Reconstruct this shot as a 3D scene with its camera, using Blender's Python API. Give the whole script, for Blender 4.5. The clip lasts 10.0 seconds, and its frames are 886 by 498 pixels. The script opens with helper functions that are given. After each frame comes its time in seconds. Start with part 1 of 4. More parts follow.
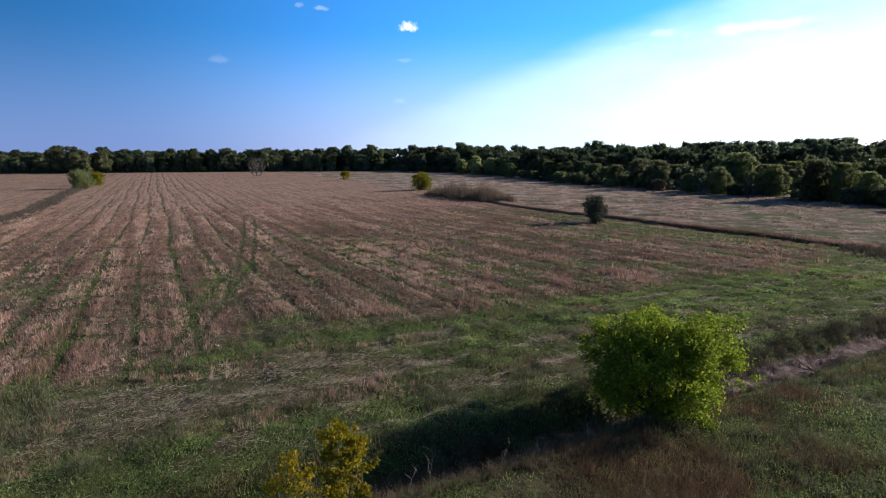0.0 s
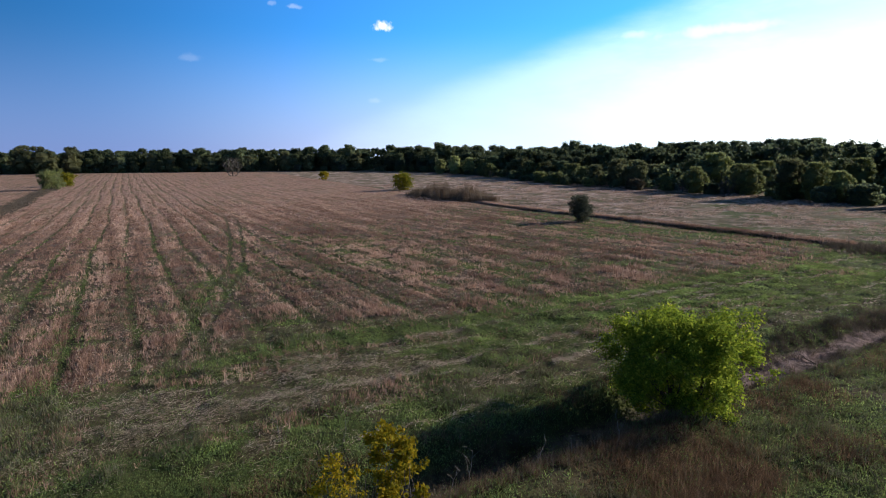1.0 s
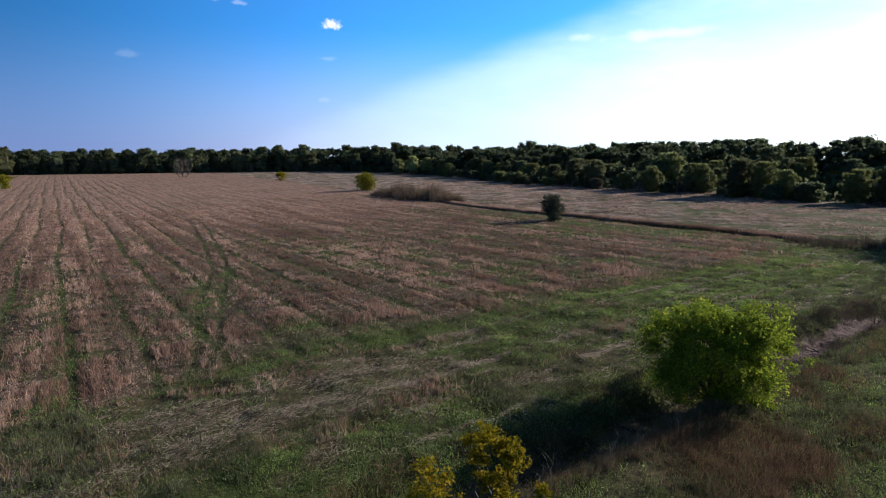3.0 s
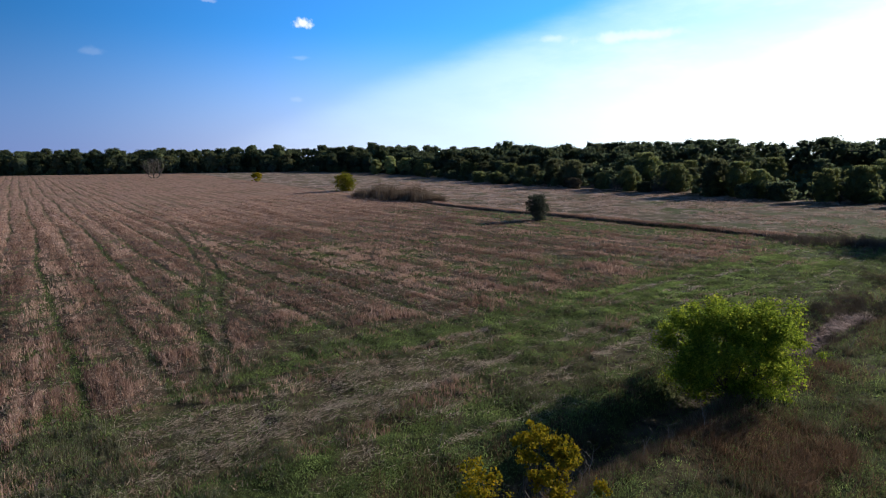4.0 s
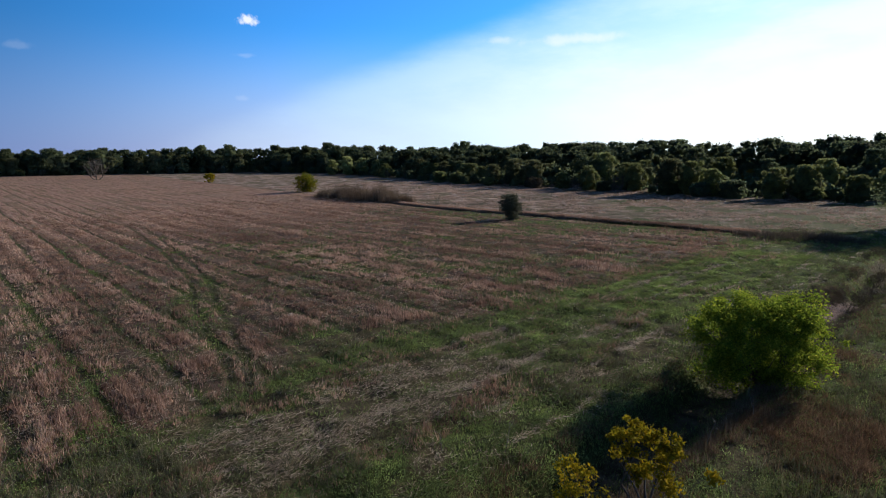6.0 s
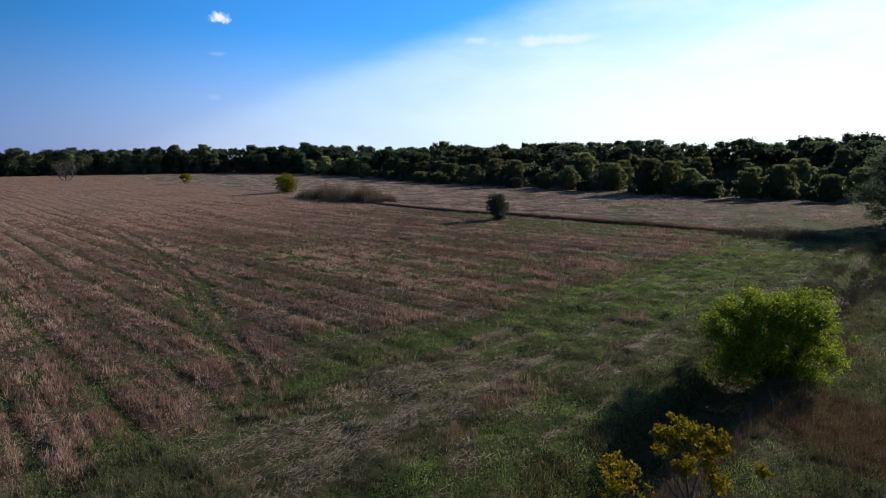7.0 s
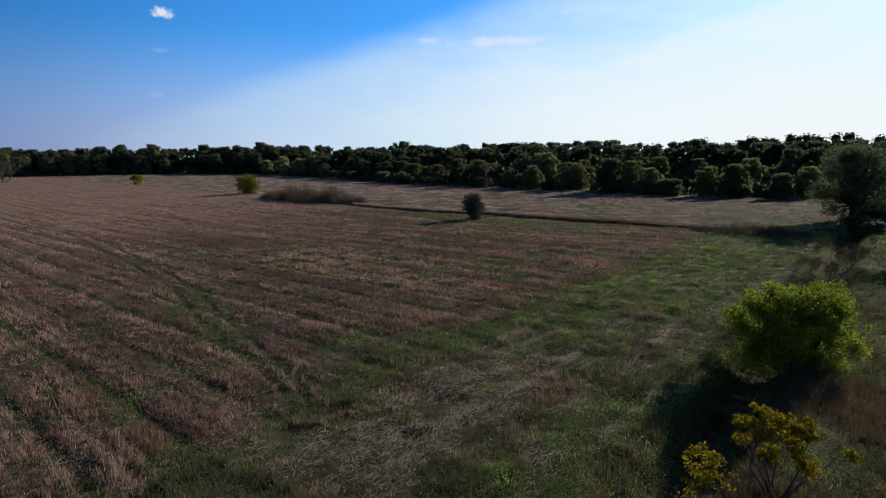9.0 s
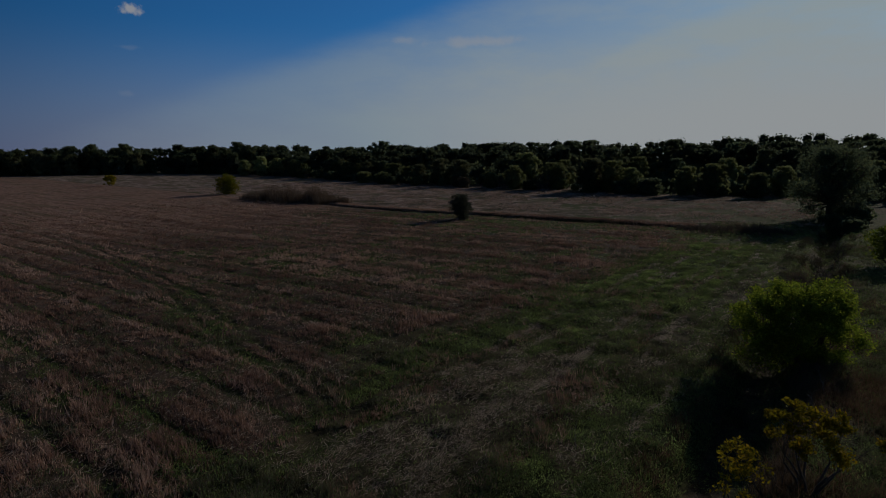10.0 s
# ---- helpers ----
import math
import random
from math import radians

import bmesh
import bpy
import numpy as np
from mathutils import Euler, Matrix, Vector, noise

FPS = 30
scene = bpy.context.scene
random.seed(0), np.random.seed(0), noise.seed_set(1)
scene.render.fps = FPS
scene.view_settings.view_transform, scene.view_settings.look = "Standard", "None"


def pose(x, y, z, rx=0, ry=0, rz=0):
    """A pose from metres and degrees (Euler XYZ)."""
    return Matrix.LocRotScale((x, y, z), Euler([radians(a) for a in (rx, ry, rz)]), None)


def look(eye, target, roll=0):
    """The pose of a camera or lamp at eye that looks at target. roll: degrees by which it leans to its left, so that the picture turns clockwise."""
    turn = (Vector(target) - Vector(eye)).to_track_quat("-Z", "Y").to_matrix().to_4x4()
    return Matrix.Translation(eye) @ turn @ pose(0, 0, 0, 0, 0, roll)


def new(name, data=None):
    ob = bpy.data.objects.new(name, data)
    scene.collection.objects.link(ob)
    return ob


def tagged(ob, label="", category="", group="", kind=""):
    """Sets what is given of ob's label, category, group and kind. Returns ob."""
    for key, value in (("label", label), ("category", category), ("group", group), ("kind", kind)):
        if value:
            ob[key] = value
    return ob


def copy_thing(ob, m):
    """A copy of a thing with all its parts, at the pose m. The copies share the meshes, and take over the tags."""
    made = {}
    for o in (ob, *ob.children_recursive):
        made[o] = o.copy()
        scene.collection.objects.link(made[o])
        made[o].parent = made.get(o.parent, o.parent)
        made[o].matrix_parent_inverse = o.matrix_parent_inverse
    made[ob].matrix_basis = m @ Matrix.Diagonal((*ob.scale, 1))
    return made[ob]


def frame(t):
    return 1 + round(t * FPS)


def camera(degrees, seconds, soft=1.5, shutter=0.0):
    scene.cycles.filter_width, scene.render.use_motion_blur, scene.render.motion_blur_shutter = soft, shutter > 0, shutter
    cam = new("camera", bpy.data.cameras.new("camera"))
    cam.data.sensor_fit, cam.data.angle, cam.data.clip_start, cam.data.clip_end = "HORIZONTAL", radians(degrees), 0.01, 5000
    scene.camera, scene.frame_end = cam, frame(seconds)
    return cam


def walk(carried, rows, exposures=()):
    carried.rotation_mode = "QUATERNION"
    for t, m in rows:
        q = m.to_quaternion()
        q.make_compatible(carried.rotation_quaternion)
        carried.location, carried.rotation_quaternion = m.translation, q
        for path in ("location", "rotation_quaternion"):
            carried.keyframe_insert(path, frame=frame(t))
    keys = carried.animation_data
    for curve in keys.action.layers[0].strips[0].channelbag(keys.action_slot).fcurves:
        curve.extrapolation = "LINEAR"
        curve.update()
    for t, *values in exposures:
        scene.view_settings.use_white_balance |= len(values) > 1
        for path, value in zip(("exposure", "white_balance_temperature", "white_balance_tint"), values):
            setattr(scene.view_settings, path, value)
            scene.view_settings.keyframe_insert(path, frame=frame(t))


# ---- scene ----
cam = camera(78.1, 10.0, soft=1.0)
METRES, EYE, TILT, LEAN, TURN = 18.0, 9.1, -8.58, 0.535, 0.0
ROWS = [
    (0.0, 0.0, 0.0, 0.0, 0.0, 0.0, -0.0),
    (0.5, -0.0468, -0.0003, 0.0004, -1.23, -0.01, 0.23),
    (1.0, -0.0957, 0.0003, 0.0009, -2.45, -0.02, 0.46),
    (1.5, -0.1452, 0.002, 0.0019, -3.67, -0.04, 0.69),
    (2.0, -0.1943, 0.0053, 0.0029, -4.86, -0.06, 0.91),
    (2.5, -0.2429, 0.01, 0.004, -6.06, -0.08, 1.13),
    (4.0, -0.3936, 0.0298, 0.0097, -9.97, -0.16, 1.84),
    (4.5, -0.4443, 0.039, 0.0121, -11.21, -0.21, 2.08),
    (5.0, -0.4945, 0.049, 0.0142, -12.45, -0.24, 2.28),
    (5.5, -0.5436, 0.06, 0.0167, -13.68, -0.29, 2.5),
    (7.0, -0.6878, 0.1005, 0.0258, -17.38, -0.47, 3.11),
    (7.5, -0.7339, 0.1149, 0.0289, -18.51, -0.53, 3.29),
    (8.0, -0.7842, 0.1317, 0.0327, -19.7, -0.61, 3.49),
    (8.5, -0.8332, 0.1488, 0.0367, -20.89, -0.68, 3.7),
    (9.0, -0.8804, 0.1664, 0.041, -22.09, -0.77, 3.92),
    (9.5, -0.9256, 0.1846, 0.0454, -23.28, -0.87, 4.12),
    (10.0, -0.9699, 0.2033, 0.0495, -24.48, -0.96, 4.29),
]
walk(cam, [(t, pose(0, 0, EYE, TILT, LEAN, TURN) @ pose(METRES * x, METRES * y, METRES * z, 90 + pitch, roll, yaw)) for t, x, y, z, yaw, pitch, roll in ROWS],
     exposures=[(0.0, 0.3), (4.0, 0.06), (7.5, -0.16), (8.5, -0.24), (9.0, -0.42), (9.2, -0.56), (9.5, -1.2), (10.0, -2.1)])

# ---- world and sun ----
SUN_EL, SUN_AZ = radians(20.5), radians(72.0)      # azimuth from +y towards +x
SUN_WAY = Vector((math.cos(SUN_EL) * math.sin(SUN_AZ), math.cos(SUN_EL) * math.cos(SUN_AZ), math.sin(SUN_EL)))


def way_to(az, el):
    az, el = radians(az), radians(el)
    return Vector((math.cos(el) * math.sin(az), math.cos(el) * math.cos(az), math.sin(el)))


class Nodes:
    """Short hand for building a node tree."""

    def __init__(self, tree):
        self.t = tree
        tree.nodes.clear()

    def add(self, kind, **sets):
        n = self.t.nodes.new(kind)
        for k, v in sets.items():
            if k == "noise_dimensions":
                n.noise_dimensions = v
            elif k == "operation":
                n.operation = v
        return n

    def join(self, a, b):
        self.t.links.new(a, b)

    def put(self, socket, v):
        if isinstance(v, bpy.types.NodeSocket):
            self.join(v, socket)
        elif v is not None:
            socket.default_value = v

    def add_z(self, v):
        n = self.t.nodes.new("ShaderNodeSeparateXYZ")
        self.put(n.inputs[0], v)
        return n.outputs[2]

    def same3(self, v):
        c = self.t.nodes.new("ShaderNodeCombineXYZ")
        for i in range(3):
            self.put(c.inputs[i], v)
        return c.outputs[0]

    def math(self, op, a, b=None, c=None, clamp=False):
        n = self.t.nodes.new("ShaderNodeMath")
        n.operation, n.use_clamp = op, clamp
        for i, v in enumerate((a, b, c)):
            self.put(n.inputs[i], v)
        return n.outputs[0]

    def vec(self, op, a, b=None):
        n = self.t.nodes.new("ShaderNodeVectorMath")
        n.operation = op
        self.put(n.inputs[0], a)
        self.put(n.inputs[1], b)
        return n.outputs["Value"] if op in ("DOT_PRODUCT", "LENGTH") else n.outputs[0]

    def noise(self, where, scale, detail=4.0, rough=0.55):
        n = self.t.nodes.new("ShaderNodeTexNoise")
        self.put(n.inputs["Vector"], where)
        n.inputs["Scale"].default_value, n.inputs["Detail"].default_value, n.inputs["Roughness"].default_value = scale, detail, rough
        return n.outputs["Fac"]

    def span(self, v, lo, hi, a=0.0, b=1.0, soft=True):
        n = self.t.nodes.new("ShaderNodeMapRange")
        n.interpolation_type = "SMOOTHSTEP" if soft else "LINEAR"
        self.put(n.inputs[0], v)
        for i, x in enumerate((lo, hi, a, b)):
            self.put(n.inputs[i + 1], x)
        return n.outputs[0]

    def mix(self, f, a, b, how="MIX"):
        n = self.t.nodes.new("ShaderNodeMix")
        n.data_type, n.blend_type = "RGBA", how
        n.clamp_factor = True
        self.put(n.inputs[0], f)
        for s, v in ((n.inputs[6], a), (n.inputs[7], b)):
            self.put(s, (*v, 1.0) if isinstance(v, tuple) and len(v) == 3 else v)
        return n.outputs[2]


world = bpy.data.worlds.new("sky")
scene.world = world
world.use_nodes = True
N = Nodes(world.node_tree)
way = N.add("ShaderNodeTexCoord").outputs["Generated"]
sky = N.add("ShaderNodeTexSky")
sky.sky_type, sky.sun_disc = "NISHITA", False
sky.sun_elevation, sky.sun_rotation = SUN_EL, SUN_AZ
sky.air_density, sky.dust_density, sky.ozone_density = 1.0, 0.6, 3.0
rise = N.add_z(way)
toward = N.vec("DOT_PRODUCT", way, tuple(SUN_WAY))
# deep clear blue low down away from the sun, a darker blue overhead, dimmed to deepen the shadows
base_sky = N.mix(N.span(rise, 0.28, 0.6), N.vec("MULTIPLY", sky.outputs[0], (0.36, 1.24, 2.15)), N.vec("MULTIPLY", sky.outputs[0], (0.46, 0.52, 0.57)))
# opposite the sun, out of view, the sky is brightened as added fill
base_sky = N.vec("MULTIPLY", base_sky, N.same3(N.math("MULTIPLY", N.span(toward, -0.35, 0.45, 0.45, 1.3), N.math("ADD", N.span(toward, -0.72, -0.3, 0.6, 1.0), N.span(toward, -0.78, -1.0, 0.0, 1.6)))))
# thin high cloud veil on the sun's side, bounded by a long straight front
edge_a, edge_b = way_to(25.3, 14.6), way_to(0.8, 6.7)
front = edge_b.cross(edge_a).normalized()
wisp = N.noise(N.vec("MULTIPLY", way, (2.0, 2.0, 7.0)), 2.2, 5.0, 0.6)
inside = N.math("ADD", N.vec("DOT_PRODUCT", way, tuple(front)), N.math("MULTIPLY", N.math("SUBTRACT", wisp, 0.5), 0.03))
veil = N.math("ADD", N.math("MULTIPLY", N.span(inside, -0.022, 0.035), 0.5), N.math("MULTIPLY", N.span(inside, -0.01, 0.17), 0.5))
veil = N.math("MULTIPLY", veil, N.math("MULTIPLY", N.span(toward, -0.08, 0.6), N.span(wisp, 0.35, 0.65, 0.82, 1.08)))
veil_light = N.mix(N.span(toward, 0.35, 0.99), (8.6, 11.4, 14.0), (12.4, 14.6, 15.3))
low_haze = N.math("MULTIPLY", N.span(rise, 0.24, -0.02), N.span(toward, -0.9, 0.7, 0.6, 0.95))
hazy = N.mix(low_haze, base_sky, N.mix(N.span(toward, -0.2, 0.6), (2.8, 3.3, 7.6), (9.9, 9.8, 13.4)))
lit = N.mix(N.math("MULTIPLY", veil, 0.9), hazy, veil_light)
lit = N.mix(N.math("MULTIPLY", N.span(rise, 0.22, 0.04), N.span(toward, 0.5, 0.95)), lit, (13.8, 14.7, 15.2))


def cloud(col, az, el, wide, high, strength, rough):
    """A small cloud in the sky, ragged by noise."""
    c = way_to(az, el)
    right = Vector((c.y, -c.x, 0)).normalized()
    up = right.cross(c)
    a = N.math("DIVIDE", N.vec("DOT_PRODUCT", way, tuple(right)), radians(wide))
    b = N.math("DIVIDE", N.math("SUBTRACT", N.vec("DOT_PRODUCT", way, tuple(up)), 0.0), radians(high))
    r = N.math("SQRT", N.math("ADD", N.math("MULTIPLY", a, a), N.math("MULTIPLY", b, b)))
    r = N.math("ADD", r, N.math("MULTIPLY", N.math("SUBTRACT", N.noise(way, rough, 4.0), 0.5), 2.2))
    ahead = N.math("GREATER_THAN", N.vec("DOT_PRODUCT", way, tuple(c)), 0.5)
    m = N.math("MULTIPLY", N.span(r, 1.15, 0.25), ahead)
    return N.mix(N.math("MULTIPLY", m, strength), col, (14.0, 14.0, 14.2))


CLOUDS = [(-3.4, 13.6, 0.95, 0.5, 0.8, 75), (-11.9, 15.0, 0.7, 0.25, 0.18, 70), (-13.9, 15.2, 0.45, 0.25, 0.12, 70), (-21.5, 10.0, 1.2, 0.4, 0.07, 40),
          (-4.0, 10.5, 1.2, 0.25, 0.1, 40), (-4.3, 6.6, 0.8, 0.3, 0.08, 40), (28.8, 11.7, 4.6, 0.6, 0.45, 20), (21.3, 12.0, 1.6, 0.45, 0.3, 25)]
for one in CLOUDS:
    lit = cloud(lit, *one)
back = N.add("ShaderNodeBackground")
N.join(lit, back.inputs[0])
back.inputs[1].default_value = 0.085
N.join(back.outputs[0], N.add("ShaderNodeOutputWorld").inputs[0])

sun = new("sun", bpy.data.lights.new("sun", "SUN"))
sun.data.energy, sun.data.angle, sun.data.color = 5.0, radians(0.6), (1.0, 0.90, 0.76)
sun.matrix_world = look(SUN_WAY * 800, (0, 0, 0))

# ---- materials ----


def material(name):
    m = bpy.data.materials.new(name)
    m.use_nodes = True
    return m, Nodes(m.node_tree)


def finish(n, colour, rough=0.9, bump=None, strength=0.5, distance=0.05, through_light=0.0, spec=0.2):
    """Principled surface, with some light passing through thin leaves."""
    b = n.add("ShaderNodeBsdfPrincipled")
    n.put(b.inputs["Base Color"], (*colour, 1.0) if isinstance(colour, tuple) else colour)
    n.put(b.inputs["Roughness"], rough)
    b.inputs["Specular IOR Level"].default_value = spec
    if bump is not None:
        k = n.add("ShaderNodeBump")
        k.inputs["Strength"].default_value, k.inputs["Distance"].default_value = strength, distance
        n.join(bump, k.inputs["Height"])
        n.join(k.outputs[0], b.inputs["Normal"])
    surface = b.outputs[0]
    if through_light:
        tr = n.add("ShaderNodeBsdfTranslucent")
        n.put(tr.inputs[0], (*colour, 1.0) if isinstance(colour, tuple) else colour)
        mx = n.add("ShaderNodeMixShader")
        mx.inputs[0].default_value = through_light
        n.join(surface, mx.inputs[1])
        n.join(tr.outputs[0], mx.inputs[2])
        surface = mx.outputs[0]
    n.join(surface, n.add("ShaderNodeOutputMaterial").inputs[0])


def leaf_material(name, a, b, c, through_light=0.45, patch=0.5, far=False):
    """Foliage: three colours, mixed leaf by leaf, by the plant and in patches."""
    m, n = material(name)
    geo = n.add("ShaderNodeNewGeometry")
    info = n.add("ShaderNodeObjectInfo")
    pos = geo.outputs["Position"]
    f = n.math("ADD", n.math("MULTIPLY", geo.outputs["Random Per Island"], 0.6), n.math("MULTIPLY", n.noise(pos, patch, 2.0), 0.5))
    fine = n.noise(pos, 1.9, 5.0, 0.7) if far else None
    if far:
        f = n.math("ADD", f, n.span(fine, 0.3, 0.7, -0.32, 0.32))
    col = n.mix(n.span(f, 0.2, 0.6), a, b)
    col = n.mix(n.span(f, 0.62, 0.95), col, c)
    tone = n.math("ADD", 0.72, n.math("MULTIPLY", info.outputs["Random"], 0.5))
    col = n.vec("MULTIPLY", col, n.same3(tone))
    finish(n, col, 0.8, bump=fine, strength=1.0, distance=0.6, through_light=through_light, spec=0.12)
    return m


def blade_material(name, a, b, c, scale=0.25, through_light=0.35, own=0.55, patchy=0.6, striped=0.0):
    """Grass and straw: colour by the blade and by patches of the ground."""
    m, n = material(name)
    geo = n.add("ShaderNodeNewGeometry")
    f = n.math("ADD", n.math("MULTIPLY", geo.outputs["Random Per Island"], own), n.math("MULTIPLY", n.noise(geo.outputs["Position"], scale, 4.0), patchy))
    if striped:
        turn = n.add("ShaderNodeVectorRotate")
        n.join(geo.outputs["Position"], turn.inputs["Vector"])
        turn.inputs["Axis"].default_value = (0.0, 0.0, 1.0)
        turn.inputs["Angle"].default_value = radians(-27.4)
        lanes = n.noise(n.vec("MULTIPLY", turn.outputs[0], (0.5, 0.03, 0.0)), 1.0, 3.0, 0.5)
        f = n.math("ADD", f, n.span(lanes, 0.35, 0.65, -striped, striped))
    col = n.mix(n.span(f, 0.25, 0.6), a, b)
    col = n.mix(n.span(f, 0.6, 0.9), col, c)
    finish(n, col, 0.8, through_light=through_light, spec=0.15)
    return m


def bark_material(name, a, b):
    m, n = material(name)
    pos = n.add("ShaderNodeTexCoord").outputs["Object"]
    g = n.noise(n.vec("MULTIPLY", pos, (6.0, 6.0, 1.2)), 3.0, 6.0, 0.65)
    col = n.mix(n.span(g, 0.3, 0.7), a, b)
    col = n.mix(n.span(n.noise(pos, 1.1, 3.0), 0.5, 0.75), col, tuple(v * 1.3 for v in b))
    finish(n, col, 0.95, bump=g, strength=0.8, distance=0.03)
    return m


LEAF_BUSH = leaf_material("bush_leaves", (0.10, 0.145, 0.02), (0.195, 0.26, 0.028), (0.44, 0.46, 0.06), 0.6, 1.3)
LEAF_YELLOW = leaf_material("turning_leaves", (0.17, 0.165, 0.015), (0.37, 0.30, 0.02), (0.56, 0.37, 0.02), 0.45, 1.2)
LEAF_MIXED = leaf_material("half_turned_leaves", (0.085, 0.115, 0.015), (0.22, 0.21, 0.02), (0.46, 0.35, 0.03), 0.45, 0.3)
# woodland leaves: base colours lifted, the oak's bluer too, in place of distant haze
LEAF_OAK = leaf_material("oak_leaves", (0.09, 0.12, 0.085), (0.14, 0.18, 0.10), (0.21, 0.24, 0.11), 0.62, 0.12, far=True)
LEAF_DARK = leaf_material("dark_leaves", (0.075, 0.10, 0.07), (0.115, 0.148, 0.08), (0.18, 0.195, 0.08), 0.6, 0.1, far=True)
LEAF_LIGHT = leaf_material("light_leaves", (0.14, 0.165, 0.082), (0.215, 0.245, 0.105), (0.32, 0.335, 0.13), 0.62, 0.15, far=True)
LEAF_WILLOW = leaf_material("willow_leaves", (0.27, 0.31, 0.14), (0.42, 0.46, 0.20), (0.56, 0.57, 0.26), 0.62, 0.15, far=True)
LEAF_OLIVE = leaf_material("olive_leaves", (0.115, 0.13, 0.078), (0.18, 0.195, 0.10), (0.27, 0.27, 0.12), 0.62, 0.15, far=True)
LEAF_GREY = leaf_material("silver_leaves", (0.075, 0.085, 0.056), (0.115, 0.125, 0.085), (0.17, 0.175, 0.12), 0.3, 0.5, far=False)
LEAF_ORANGE = leaf_material("orange_leaves", (0.14, 0.115, 0.03), (0.24, 0.16, 0.03), (0.32, 0.21, 0.035), 0.4, 0.4, far=True)
LEAF_RUST = leaf_material("dull_shrub_leaves", (0.06, 0.05, 0.03), (0.085, 0.07, 0.045), (0.12, 0.10, 0.06), 0.25, 0.4, far=False)
BARK = bark_material("bark", (0.05, 0.04, 0.032), (0.11, 0.09, 0.075))
BARK_DEAD = bark_material("weathered_wood", (0.14, 0.125, 0.11), (0.26, 0.235, 0.215))
BARK_GREY = bark_material("grey_bark", (0.07, 0.062, 0.056), (0.13, 0.115, 0.105))
SEDGE = blade_material("dull_sedge", (0.075, 0.06, 0.046), (0.12, 0.098, 0.078), (0.20, 0.165, 0.13), 0.4, 0.25)
STUBBLE = blade_material("stubble_straw", (0.175, 0.108, 0.082), (0.38, 0.238, 0.18), (0.69, 0.485, 0.37), 0.16, 0.3, 0.5, 0.6, 0.2)
STRAW = blade_material("cut_straw", (0.19, 0.14, 0.105), (0.43, 0.335, 0.25), (0.76, 0.63, 0.50), 0.5, 0.2, 0.7, 0.4)
GRASS = blade_material("green_grass", (0.095, 0.108, 0.056), (0.18, 0.235, 0.082), (0.39, 0.51, 0.165), 0.5, 0.5, 0.3, 0.95)
WEED_LEAF = blade_material("weed_leaves", (0.075, 0.088, 0.046), (0.13, 0.168, 0.062), (0.28, 0.37, 0.11), 0.35, 0.4, 0.25, 0.95)
DRY = blade_material("dry_grass", (0.085, 0.055, 0.036), (0.175, 0.11, 0.068), (0.33, 0.225, 0.145), 0.5, 0.35)
WEED = blade_material("grey_weeds", (0.085, 0.085, 0.045), (0.15, 0.145, 0.085), (0.26, 0.24, 0.16), 0.4, 0.3)
MEADOW = blade_material("meadow_grass", (0.13, 0.10, 0.07), (0.40, 0.29, 0.24), (0.72, 0.56, 0.49), 0.3, 0.35, 0.3, 1.0)
REED = blade_material("reed_stems", (0.10, 0.072, 0.05), (0.18, 0.13, 0.09), (0.34, 0.26, 0.185), 0.3, 0.25)

# ---- the lie of the land ----
# u runs along the near ditch, v away from it across the field
C, S = math.cos(radians(27.4)), math.sin(radians(27.4))


def to_uv(x, y):
    return C * x + S * y, -S * x + C * y


def to_xy(u, v):
    return C * u - S * v, S * u + C * v


RNG = np.random.default_rng(7)
LATTICE = RNG.random((256, 256))


def smooth(a, b, x):
    t = np.clip((x - a) / (b - a), 0, 1)
    return t * t * (3 - 2 * t)


def value_noise(x, y):
    xi, yi = np.floor(x).astype(int), np.floor(y).astype(int)
    fx, fy = x - xi, y - yi
    fx, fy = fx * fx * (3 - 2 * fx), fy * fy * (3 - 2 * fy)
    g = lambda i, j: LATTICE[i & 255, j & 255]
    return (g(xi, yi) * (1 - fx) + g(xi + 1, yi) * fx) * (1 - fy) + (g(xi, yi + 1) * (1 - fx) + g(xi + 1, yi + 1) * fx) * fy


def fbm(x, y, size, octaves=4):
    """Rough patches from 0 to 1, about as wide as size."""
    out, amp, total = 0.0, 1.0, 0.0
    for k in range(octaves):
        out = out + amp * value_noise(x / size * 2 ** k + 17.3 * k, y / size * 2 ** k + 5.1 * k)
        total += amp
        amp *= 0.55
    return out / total


ROW_GAP, ROW_START = 3.1, 2.15
# the two wheel ruts of a path that leaves the headland in a bend and runs aslant up the field
RUTS = (((16.5, 125), (14.7, 101), (11.0, 76), (7.4, 54), (4.4, 44), (2.4, 36), (1.7, 32.7), (0.3, 29), (-1.0, 26.5), (-3.0, 24.7), (-6.0, 23.8), (-16, 23.4)),
        ((15.4, 125), (12.9, 101), (9.7, 77), (6.0, 54), (3.1, 44.5), (1.2, 36), (0.6, 32.9), (-0.2, 29.6), (-1.2, 27.5), (-2.6, 25.9), (-4.4, 24.9), (-9.0, 24.2)))


def row_shift(v):
    """How far the rows wander sideways along the field."""
    return 0.28 * np.cos(0.084 * (v - 35)) + 0.10 * np.sin(v * 0.23 + 0.4) - 1.6 * smooth(130, 260, v)


def furrow(u, v):
    """Distance from the nearest green wheel line of the field, which wanders a little."""
    return np.abs(((u - row_shift(v) + ROW_START) / ROW_GAP + 0.5) % 1.0 - 0.5) * ROW_GAP


